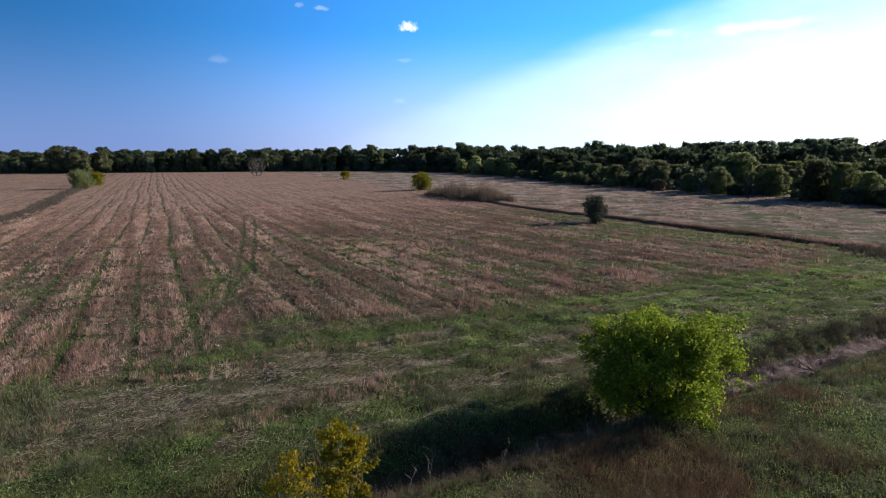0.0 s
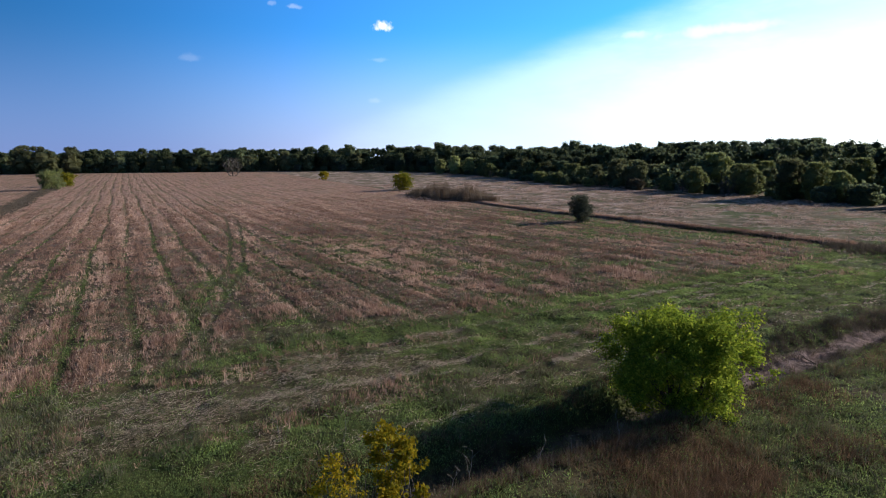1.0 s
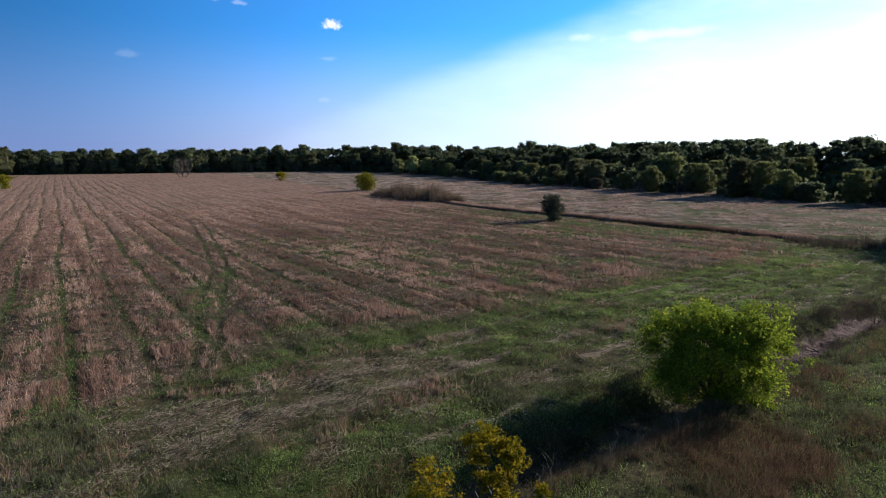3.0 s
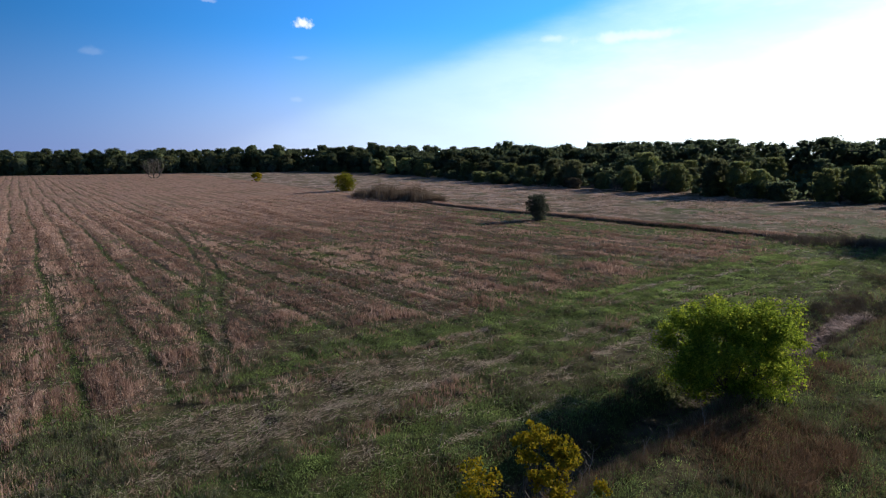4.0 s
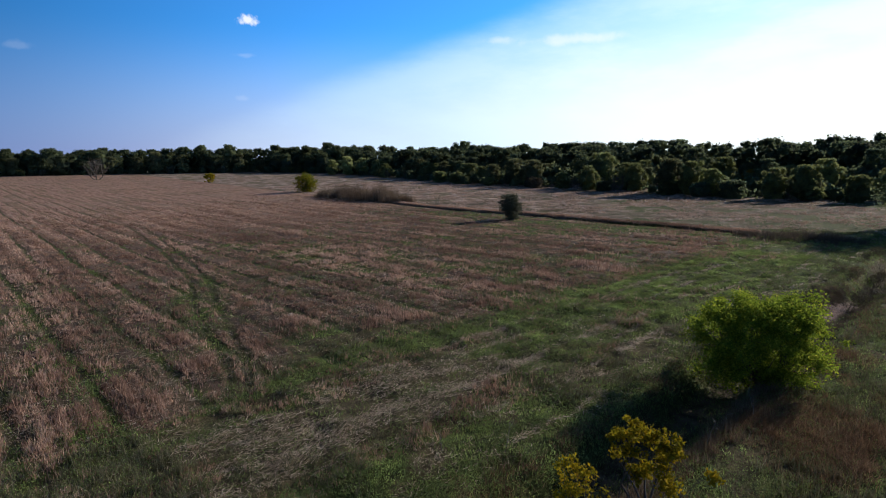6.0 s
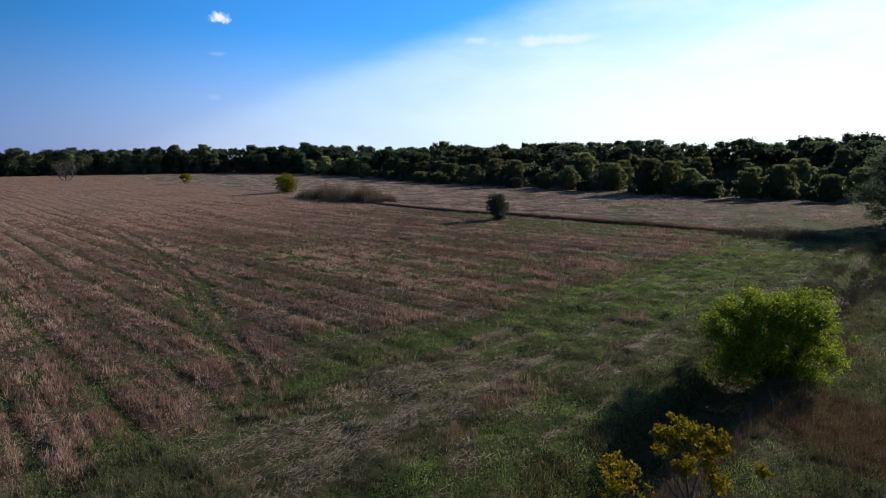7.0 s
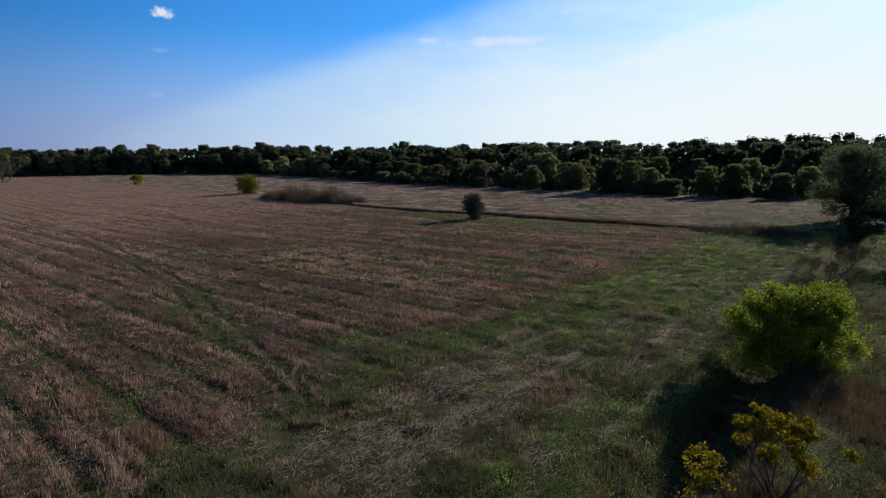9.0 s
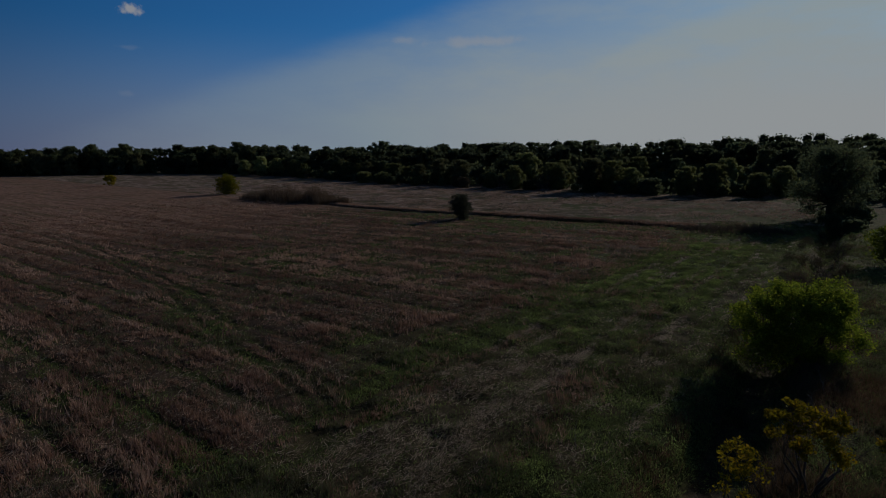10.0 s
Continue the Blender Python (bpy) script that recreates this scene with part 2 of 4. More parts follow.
def rut_distance(u, v):
    """Distance from the nearest rut of the path."""
    best = np.full(np.shape(u), 1e9)
    for line in RUTS:
        for (au, av), (bu, bv) in zip(line, line[1:]):
            du, dv = bu - au, bv - av
            t = np.clip(((u - au) * du + (v - av) * dv) / (du * du + dv * dv), 0, 1)
            best = np.minimum(best, np.hypot(u - au - t * du, v - av - t * dv))
    return best


def track(u, v):
    """How deep in one of the wheel ruts of the path."""
    return (1 - smooth(0.10, 0.42, rut_distance(u, v))) * (1 - smooth(100, 130, v))


def ditch_mid(u):
    return 14.2 + 0.35 * np.sin(u * 0.13) + 0.2 * np.sin(u * 0.41 + 1)


def far_ditch_mid(v):
    return 66.3 + 0.055 * (v - 33) + 0.4 * np.sin(v * 0.11)


def height(x, y):
    u, v = to_uv(x, y)
    d = np.clip(y - 100, 0, 320)
    z = 0.0235 * d * d / (d + 25)
    a = np.abs(v - ditch_mid(u))
    z = z - (0.85 - 0.3 * smooth(17, 22, u) * smooth(40, 33, u) + 0.3 * smooth(34, 42, u)) * (1 - smooth(0.4, 1.8, a)) + 0.38 * (1 - 0.8 * smooth(15, 19, u)) * np.exp(-((v - ditch_mid(u) + 2.5) / 1.0) ** 2)
    b = u - far_ditch_mid(v)
    live = smooth(28, 34, v) * (1 - smooth(104, 118, v))
    z = z + live * (-0.6 * (1 - smooth(0.2, 0.9, np.abs(b))) + 0.25 * np.exp(-((b - 1.6) / 0.9) ** 2))
    z = z + 0.45 * (fbm(x, y, 0.95, 2) - 0.5) * (1 - smooth(0.7, 1.9, a)) * smooth(16, 24, u)
    z = z + 0.55 * (fbm(x + 3, y, 0.8, 3) - 0.5) * (1 - smooth(0.8, 1.6, a)) * smooth(19, 22, u) * smooth(38, 33, u)
    field = smooth(26, 29, v) * (1 - smooth(64, 68, u))
    z = z - field * 0.08 * np.maximum(1 - smooth(0.1, 0.6, furrow(u, v)), track(u, v))
    z = z + 0.16 * (fbm(x, y, 6.0, 3) - 0.5) * (1 - 0.6 * field) + (0.22 * (1 - field) * smooth(14, 17, v) + 0.10) * (fbm(x, y, 1.2, 2) - 0.5) * (1 - 0.5 * field)
    return z


def line_strength(u, v):
    """How marked each wheel line of the field is: some deep, some faint, broken along their length."""
    k = np.floor((u - row_shift(v) + ROW_START) / ROW_GAP + 0.5)
    own = 0.72 + 0.28 * LATTICE[(k.astype(int) * 7 + 3) & 255, 11]
    broken = smooth(0.20, 0.40, fbm(u * 0.6 + 40, v * 0.16, 1.0, 3))
    return own * broken * (1 - 0.6 * smooth(9, 24, u)) * (1 - 0.3 * smooth(120, 260, v))


def brown_patch(u, v):
    """Where tall brown grass has dried on the bank."""
    return np.clip(1.35 * np.exp(-((u - 14.2) / 4.4) ** 4 - ((v - 10.0) / 2.5) ** 4) * smooth(0.33, 0.52, fbm(u, v, 2.6, 3)), 0, 1)


def straw_lines(u, v):
    """Thin lines of dropped straw along the headland."""
    w = v - 0.25 * np.sin(u * 0.05) - 0.07 * np.sin(u * 0.37 + 1)
    out = 0.0
    for mid, half in ((17.3, 0.14), (19.3, 0.2), (20.6, 0.14), (21.8, 0.22), (23.3, 0.16), (24.6, 0.2), (25.9, 0.3)):
        out = np.maximum(out, np.exp(-((w - mid) / half) ** 2))
    return out * smooth(0.36, 0.52, fbm(u * 0.16, v * 0.8, 1.0, 3)) * smooth(2, 9, u) * (1 - smooth(55, 66, u))


# where the stubble ends towards the headland
EDGE_U = (-12, -7.2, -4, -1.4, 0.8, 2.6, 4.4, 6, 8, 12, 20, 25, 35, 50, 63)
EDGE_V = (26.5, 26.8, 27.4, 27.8, 28.4, 30.7, 34.5, 35, 32.8, 29.6, 28.4, 28.8, 27.6, 28.2, 30.2)


def cover(x, y):
    """How green, how bare, how pale the ground is, and what lies within the stubble field."""
    u, v = to_uv(x, y)
    big, mid = fbm(x, y, 14.0), fbm(x + 90, y - 40, 3.2)
    streak = fbm(u * 0.10 + 7, v - 3, 1.25, 4)
    field_edge = np.interp(u, EDGE_U, EDGE_V) + 2.2 * (mid - 0.5) + 1.5 * (big - 0.5)
    meadow = smooth(66.0, 68.0, u - 0.055 * (v - 33)) * smooth(20, 26, v)
    soft = 0.9 + 2.2 * smooth(6, 16, u) + 1.6 * smooth(-3, -7, u)
    field = smooth(field_edge - soft, field_edge + soft, v + 2.0 * (mid - 0.5) * smooth(6, 16, u)) * (1 - meadow) * smooth(-27, -25, u)
    green_line = (1 - smooth(0.08, 0.42, furrow(u, v) + 0.35 * (mid - 0.5))) * line_strength(u, v)
    lane = LATTICE[(np.floor((u - row_shift(v) + ROW_START) / ROW_GAP).astype(int) * 13 + 5) & 255, 77]
    rut = rut_distance(u, v)
    wedge = np.exp(-(rut / 1.5) ** 2) * smooth(28, 33, v) * (1 - smooth(46, 62, v)) * smooth(-1, 2, u)
    in_field = np.clip(0.55 * green_line + 0.3 * track(u, v) * smooth(0.3, 0.55, mid) + 0.35 * smooth(0.55, 0.75, lane) * smooth(0.4, 0.6, fbm(u * 0.5, v * 0.12, 1.0, 3)) * (1 - 0.7 * smooth(60, 120, v))
                       + 0.5 * smooth(0.53, 0.68, mid) * (1 - smooth(32, 58, v)) * (1 - 0.5 * smooth(4, 14, u)) + 0.6 * wedge * smooth(0.36, 0.58, mid)
                       + 0.6 * np.exp(-((u + 6.0) / 0.9) ** 2) * (1 - smooth(38, 48, v)) * smooth(0.34, 0.52, mid)
                       + 0.6 * smooth(42, 66, u) * smooth(0.35, 0.6, big) * (1 - smooth(85, 120, v)) + 0.45 * smooth(54, 63, u) * smooth(0.3, 0.5, mid) * (1 - smooth(95, 125, v)) + 0.4 * smooth(12, 22, u) * smooth(0.46, 0.62, mid) * (1 - smooth(70, 110, v)) + 0.3 * smooth(0.52, 0.7, mid * 0.5 + big * 0.5), 0, 1)
    head = smooth(0.42 - 0.07 * smooth(6, 14, u), 0.56 - 0.07 * smooth(6, 14, u), 0.74 * streak + 0.26 * mid)
    strip = smooth(19.4, 20.4, v) * (1 - smooth(24.6, 26.0, v))
    dry_strip = strip * (1 - smooth(3, 16, u + 8 * (mid - 0.5))) * (1 - 0.7 * smooth(-2, -9, u))
    head = head * (1 - 0.8 * dry_strip)
    head = np.clip(head + 0.35 * (streak - 0.28) * np.exp(-((v - 24.8) / 3.0) ** 2) * smooth(5, 13, u) * (1 - smooth(42, 55, u)), 0, 1)
    band = smooth(19.5, 21, v) * (1 - smooth(25.0, 28, v)) * smooth(9, 18, u) * (1 - smooth(46, 60, u))
    head = np.maximum(head, band * smooth(0.30, 0.44, 0.7 * streak + 0.3 * mid))
    lush = smooth(14.8, 15.6, v) * smooth(20.0, 19.0, v + 0.8 * (mid - 0.5)) * smooth(12, 5, u) * smooth(0.30, 0.46, mid)
    head = np.maximum(head, lush)
    south = smooth(13.0, 11.5, v)
    head = head * (1 - south) + south * smooth(0.40, 0.60, big * 0.4 + mid * 0.6)
    head = head * (1 - 0.8 * brown_patch(u, v))
    other = smooth(-25, -28, u) * smooth(40, 60, v)
    head = head * (1 - 0.75 * straw_lines(u, v) * (v > 16))
    green = head * (1 - field) + in_field * field
    green = green * (1 - meadow) + meadow * 0.8 * smooth(0.51 - 0.10 * smooth(70, 40, v), 0.66 - 0.10 * smooth(70, 40, v), big * 0.6 + mid * 0.4) * (1 - 0.85 * smooth(85, 125, v))
    green = green * (1 - other) + other * 0.35 * smooth(0.45, 0.65, big)
    corner = smooth(-3, -9, u) * smooth(34, 27, v) * (v > 14)
    green = np.maximum(green, 0.6 * corner * smooth(0.42, 0.58, mid * 0.6 + streak * 0.4))
    field = np.maximum(field, 0.9 * other)
    a = np.abs(v - ditch_mid(u))
    bed = 1 - smooth(0.35, 0.8, a + 0.8 * (mid - 0.5))
    face = 1 - smooth(0.42, 0.75, np.abs(v - ditch_mid(u) - 0.35) + 0.9 * (mid - 0.5))
    bare = smooth(18.5, 22, u) * smooth(40, 34, u)
    soil = bed * (1 - bare) * (1 - 0.75 * smooth(35, 42, u)) * 0.4 * (1 - 0.6 * smooth(0.5, 0.65, big)) + bare * face
    pale = np.clip(meadow * np.maximum(smooth(0.36, 0.6, 0.6 * mid + 0.4 * big), 0.8 * smooth(85, 125, v)) + 0.8 * dry_strip * smooth(20.6, 21.8, v) * smooth(0.40, 0.62, streak * 0.6 + mid * 0.4), 0, 1)
    return green * (1 - soil), soil, pale, field


def mesh_data(name, verts, faces, mat, soft=False):
    me = bpy.data.meshes.new(name)
    verts, faces = np.asarray(verts, np.float32), np.asarray(faces, np.int32)
    k = faces.shape[1]
    me.vertices.add(len(verts))
    me.vertices.foreach_set("co", verts.ravel())
    me.loops.add(faces.size)
    me.loops.foreach_set("vertex_index", faces.ravel())
    me.polygons.add(len(faces))
    me.polygons.foreach_set("loop_start", np.arange(0, faces.size, k, dtype=np.int32))
    me.polygons.foreach_set("use_smooth", np.full(len(faces), soft))
    me.materials.append(mat)
    me.update(calc_edges=True)
    return me


def part(name, me, parent, label=""):
    ob = new(name, me)
    ob.parent = parent
    return tagged(ob, label)


def ground_z(x, y):
    return float(height(np.array([x]), np.array([y]))[0])


def reach(a, b, step, far, growth):
    """Even steps from a to b, then ever longer ones out to far on either side."""
    mids = list(np.arange(a, b + step / 2, step))
    up, down, s = [], [], step
    while (up[-1] if up else b) < far:
        s *= growth
        up.append((up[-1] if up else b) + s)
    s = step
    while (down[-1] if down else a) > -far:
        s *= growth
        down.append((down[-1] if down else a) - s)
    return np.array(down[::-1] + mids + up)


def ground_material():
    m, n = material("field_ground")
    geo = n.add("ShaderNodeNewGeometry")
    pos = geo.outputs["Position"]
    at = n.add("ShaderNodeAttribute")
    at.attribute_name = "cover"
    sep = n.add("ShaderNodeSeparateColor")
    n.join(at.outputs["Color"], sep.inputs[0])
    green, soil, pale = sep.outputs[0], sep.outputs[1], sep.outputs[2]
    xyz = n.add("ShaderNodeSeparateXYZ")
    n.join(pos, xyz.inputs[0])
    u = n.math("ADD", n.math("MULTIPLY", xyz.outputs[0], C), n.math("MULTIPLY", xyz.outputs[1], S))
    v = n.math("ADD", n.math("MULTIPLY", xyz.outputs[0], -S), n.math("MULTIPLY", xyz.outputs[1], C))
    uv = n.add("ShaderNodeCombineXYZ")
    n.join(u, uv.inputs[0])
    n.join(v, uv.inputs[1])
    long = n.noise(n.vec("MULTIPLY", uv.outputs[0], (1.6, 0.22, 1.0)), 1.0, 6.0, 0.65)
    grain = n.noise(pos, 9.0, 6.0, 0.7)
    clod = n.noise(pos, 1.6, 5.0, 0.6)
    wide = n.noise(pos, 0.045, 4.0, 0.55)
    straw = n.mix(n.span(long, 0.3, 0.7), (0.040, 0.029, 0.023), (0.135, 0.094, 0.07))
    straw = n.mix(n.span(wide, 0.45, 0.7, 0.0, 0.6), straw, (0.19, 0.125, 0.092))
    straw = n.mix(n.span(grain, 0.5, 0.8, 0.0, 0.35), straw, (0.27, 0.19, 0.135))
    lanes = n.noise(n.vec("MULTIPLY", uv.outputs[0], (0.62, 0.025, 1.0)), 1.0, 3.0, 0.5)
    straw = n.mix(n.span(lanes, 0.5, 0.62, 0.0, 0.55), straw, (0.085, 0.07, 0.038))
    straw = n.mix(n.span(lanes, 0.46, 0.36, 0.0, 0.2), straw, (0.33, 0.235, 0.17))
    straw = n.mix(n.span(clod, 0.52, 0.72, 0.0, 0.6), straw, (0.075, 0.055, 0.04))
    grass = n.mix(n.span(clod, 0.3, 0.7), (0.036, 0.042, 0.018), (0.085, 0.105, 0.033))
    grass = n.mix(n.span(grain, 0.5, 0.75, 0.0, 0.6), grass, (0.16, 0.15, 0.06))
    earth = n.mix(n.span(clod, 0.3, 0.7), (0.06, 0.044, 0.044), (0.25, 0.178, 0.176))
    tan = n.mix(n.span(clod, 0.3, 0.7), (0.16, 0.118, 0.088), (0.44, 0.325, 0.27))
    tussock = n.noise(pos, 0.3, 4.0, 0.6)
    tan = n.mix(n.span(tussock, 0.52, 0.40, 0.0, 0.8), tan, (0.115, 0.095, 0.055))
    tan = n.mix(n.span(tussock, 0.52, 0.64, 0.0, 0.8), tan, (0.62, 0.47, 0.41))
    tan = n.mix(n.span(wide, 0.5, 0.62, 0.0, 0.6), tan, (0.26, 0.175, 0.14))
    tan = n.mix(n.span(n.noise(pos, 0.11, 4.0, 0.6), 0.50, 0.60, 0.0, 0.75), tan, (0.11, 0.105, 0.055))
    field = n.add("ShaderNodeAttribute")
    field.attribute_name = "field"
    lined = n.add("ShaderNodeAttribute")
    lined.attribute_name = "line"
    line = n.math("MULTIPLY", lined.outputs["Fac"], n.span(n.math("ADD", clod, n.math("MULTIPLY", grain, 0.5)), 0.5, 0.9, 1.0, 0.7))
    litter = n.mix(n.span(clod, 0.3, 0.7), (0.042, 0.036, 0.02), (0.11, 0.092, 0.05))
    litter = n.mix(n.span(grain, 0.5, 0.78, 0.0, 0.5), litter, (0.24, 0.20, 0.125))
    litter = n.mix(pale, litter, n.mix(n.span(grain, 0.45, 0.62), (0.045, 0.036, 0.025), (0.13, 0.102, 0.072)))
    far_meadow = n.span(n.math("SUBTRACT", u, n.math("MULTIPLY", v, 0.055)), 62.5, 66.0)
    covered = n.mix(n.span(long, 0.35, 0.65), (0.26, 0.15, 0.112), (0.49, 0.30, 0.225))
    covered = n.mix(n.span(lanes, 0.5, 0.64, 0.0, 0.5), covered, (0.16, 0.135, 0.075))
    covered = n.mix(n.span(wide, 0.48, 0.66, 0.0, 0.5), covered, (0.33, 0.225, 0.17))
    fine = n.noise(n.vec("MULTIPLY", uv.outputs[0], (1.1, 0.05, 1.0)), 1.0, 5.0, 0.7)
    covered = n.mix(n.span(fine, 0.52, 0.66, 0.0, 0.7), covered, (0.10, 0.08, 0.05))
    covered = n.mix(n.span(fine, 0.46, 0.34, 0.0, 0.6), covered, (0.50, 0.36, 0.27))
    straw = n.mix(n.span(v, 60.0, 135.0, 0.0, 0.85), straw, covered)
    straw = n.mix(field.outputs["Fac"], litter, straw)
    col = n.mix(n.math("MULTIPLY", pale, far_meadow), straw, tan)
    col = n.mix(n.span(n.math("ADD", green, n.math("MULTIPLY", n.math("SUBTRACT", grain, 0.5), 0.7)), 0.25, 0.75), col, grass)
    # wheel lines: bare soil and green growth, darkened for the shade down in them
    col = n.mix(line, col, n.mix(n.span(clod, 0.4, 0.6), (0.048, 0.04, 0.028), (0.055, 0.085, 0.018)))
    col = n.mix(soil, col, earth)
    finish(n, col, 0.95, bump=n.math("ADD", n.math("MULTIPLY", grain, 0.5), clod), strength=1.0, distance=0.2, spec=0.1)
    return m


def ground():
    fine = np.arange(-16, 18, 0.26)
    us, vs = reach(-16, 72, 0.45, 2600, 1.10), reach(7, 33, 0.34, 2600, 1.045)
    us = np.concatenate([us[us < -16.1], fine, us[us > fine[-1] + 0.2]])
    gu, gv = np.meshgrid(us, vs)
    gx, gy = to_xy(gu, gv)
    gz = height(gx, gy)
    verts = np.stack([gx.ravel(), gy.ravel(), gz.ravel()], 1)
    w, h = len(us), len(vs)
    i = (np.arange(h - 1)[:, None] * w + np.arange(w - 1)[None, :]).ravel()
    me = mesh_data("ground", verts, np.stack([i, i + 1, i + w + 1, i + w], 1), ground_material(), True)
    green, soil, pale, field = cover(gx.ravel(), gy.ravel())
    col = me.color_attributes.new("cover", "FLOAT_COLOR", "POINT")
    col.data.foreach_set("color", np.stack([green, soil, pale, np.ones_like(green)], 1).astype(np.float32).ravel())
    fa = me.attributes.new("field", "FLOAT", "POINT")
    fa.data.foreach_set("value", field.astype(np.float32))
    gu, gv = gu.ravel(), gv.ravel()
    line = np.maximum(0.9 * (1 - smooth(0.08, 0.42, furrow(gu, gv))) * line_strength(gu, gv) * smooth(-27, -24, gu), 0.9 * track(gu, gv)) * np.maximum(field, 0.5 * (gu < 3) * (gv > 22))
    la = me.attributes.new("line", "FLOAT", "POINT")
    la.data.foreach_set("value", line.astype(np.float32))
    tagged(new("ground", me), "stubble field and weedy headland with shallow ditches", "ground", kind="structure")


ground()

# ---- plants ----


def tubes(paths, sides=5):
    """One mesh of tapered, bent tubes; each path is a list of (point, radius)."""
    vs, fs, k = [], [], 0
    for path in paths:
        for j, (p, r) in enumerate(path):
            d = (Vector(path[min(j + 1, len(path) - 1)][0]) - Vector(path[max(j - 1, 0)][0]))
            d = d.normalized() if d.length > 1e-6 else Vector((0, 0, 1))
            a = d.orthogonal().normalized()
            b = d.cross(a)
            for s in range(sides):
                t = 2 * math.pi * s / sides
                vs.append(Vector(p) + r * (math.cos(t) * a + math.sin(t) * b))
            if j:
                for s in range(sides):
                    q = k + j * sides
                    fs.append((q - sides + s, q - sides + (s + 1) % sides, q + (s + 1) % sides, q + s))
        k += len(path) * sides
    return [tuple(v) for v in vs], fs


def limb(rng, a, b, r0, r1, sag=0.12, steps=5):
    """A bent limb from a to b."""
    a, b = np.array(a, float), np.array(b, float)
    n = np.linalg.norm(b - a)
    bend = rng.normal(0, 1, 3) * n * sag
    bend[2] += n * sag
    out = []
    for i in range(steps + 1):
        t = i / steps
        p = a + (b - a) * t + bend * math.sin(math.pi * t) * 0.6 + rng.normal(0, 0.012 * n, 3) * (0 < i < steps)
        out.append((tuple(p), r0 + (r1 - r0) * t))
    return out


def leaves(rng, centres, spreads, count, size, long=1.7):
    """Small folded leaves round the given centres."""
    centres, spreads = np.asarray(centres), np.asarray(spreads)
    w = spreads ** 2 / (spreads ** 2).sum()
    pick = rng.choice(len(centres), count, p=w)
    off = rng.normal(0, 1, (count, 3))
    off *= 0.5 * spreads[pick][:, None] * (0.75 + 0.25 * np.abs(rng.normal(0, 1, (count, 1))))
    off *= np.minimum(1.0, 1.15 * spreads[pick][:, None] / np.maximum(np.linalg.norm(off, axis=1, keepdims=True), 1e-6))
    off[:, 2] *= 0.85
    return leaf_faces(rng, centres[pick] + off, size * (0.6 + 0.8 * rng.random((count, 1))), long)


def shell_leaves(rng, centres, radii, count, size, mid=None, long=1.6):
    """Leaves that cover the outside of rounded lobes, facing outwards; mid: the crown's heart, from which they look away."""
    centres, radii = np.asarray(centres), np.asarray(radii)
    pick = rng.choice(len(centres), count, p=radii ** 2 / (radii ** 2).sum())
    out = rng.normal(0, 1, (count, 3))
    out[:, 2] += 0.35
    if mid is not None:
        away = centres[pick] - mid
        out += 0.7 * away / np.maximum(np.linalg.norm(away, axis=1, keepdims=True), 0.5)
    out /= np.linalg.norm(out, axis=1, keepdims=True)
    c = centres[pick] + out * (radii[pick] * (0.5 + 0.6 * rng.random(count) ** 0.7))[:, None] * (1, 1, 0.85)
    facing = out + rng.normal(0, 0.8, (count, 3))
    facing /= np.linalg.norm(facing, axis=1, keepdims=True)
    d = np.cross(facing, rng.normal(0, 1, (count, 3)))
    d /= np.linalg.norm(d, axis=1, keepdims=True)
    s = np.cross(facing, d)
    k = size * (0.6 + 0.8 * rng.random((count, 1)))
    v = np.stack([c - d * k * long / 2, c + s * k / 2 + facing * k * 0.15, c + d * k * long / 2, c - s * k / 2 + facing * k * 0.15], 1).reshape(-1, 3)
    return v, np.arange(4 * count).reshape(-1, 4)


def leaf_faces(rng, c, k, long=1.7):
    """One folded leaf at each place of c, k wide."""
    count = len(c)
    d = rng.normal(0, 1, (count, 3))
    d[:, 2] -= 0.25
    d /= np.linalg.norm(d, axis=1, keepdims=True)
    s = np.cross(d, rng.normal(0, 1, (count, 3)))
    s /= np.linalg.norm(s, axis=1, keepdims=True)
    up = np.cross(s, d)
    v = np.stack([c - d * k * long / 2, c + s * k / 2 + up * k * 0.15, c + d * k * long / 2, c - s * k / 2 + up * k * 0.15], 1).reshape(-1, 3)
    i = np.arange(count)[:, None] * 4
    return v, np.concatenate([i, i + 1, i + 2, i + 3], 1)


def crown_lobes(rng, count, wide, low, high, lobe, dome=2.0, skirt=0.48):
    """Centres and sizes of the leafy lobes of a crown, uneven and with gaps."""
    cs, rs = [], []
    turn = rng.random() * 6.28
    for i in range(count):
        t = turn + i * 2.39996
        f = (i + 0.5) / count
        z = low + (high - low) * (f ** 0.9)
        shape = max(0.02, 1 - ((f - 0.4) / 0.62) ** dome) ** 0.7 if f > 0.4 else skirt + (1 - skirt) * f / 0.4
        r = wide / 2 * shape * (0.32 + 0.73 * rng.random() ** 0.7)
        k = lobe * (0.65 + 0.7 * rng.random())
        cs.append((r * math.cos(t), r * math.sin(t), min(z + rng.normal(0, 0.07) * (high - low), high - 0.85 * k)))
        rs.append(k)
    return np.array(cs), np.array(rs)


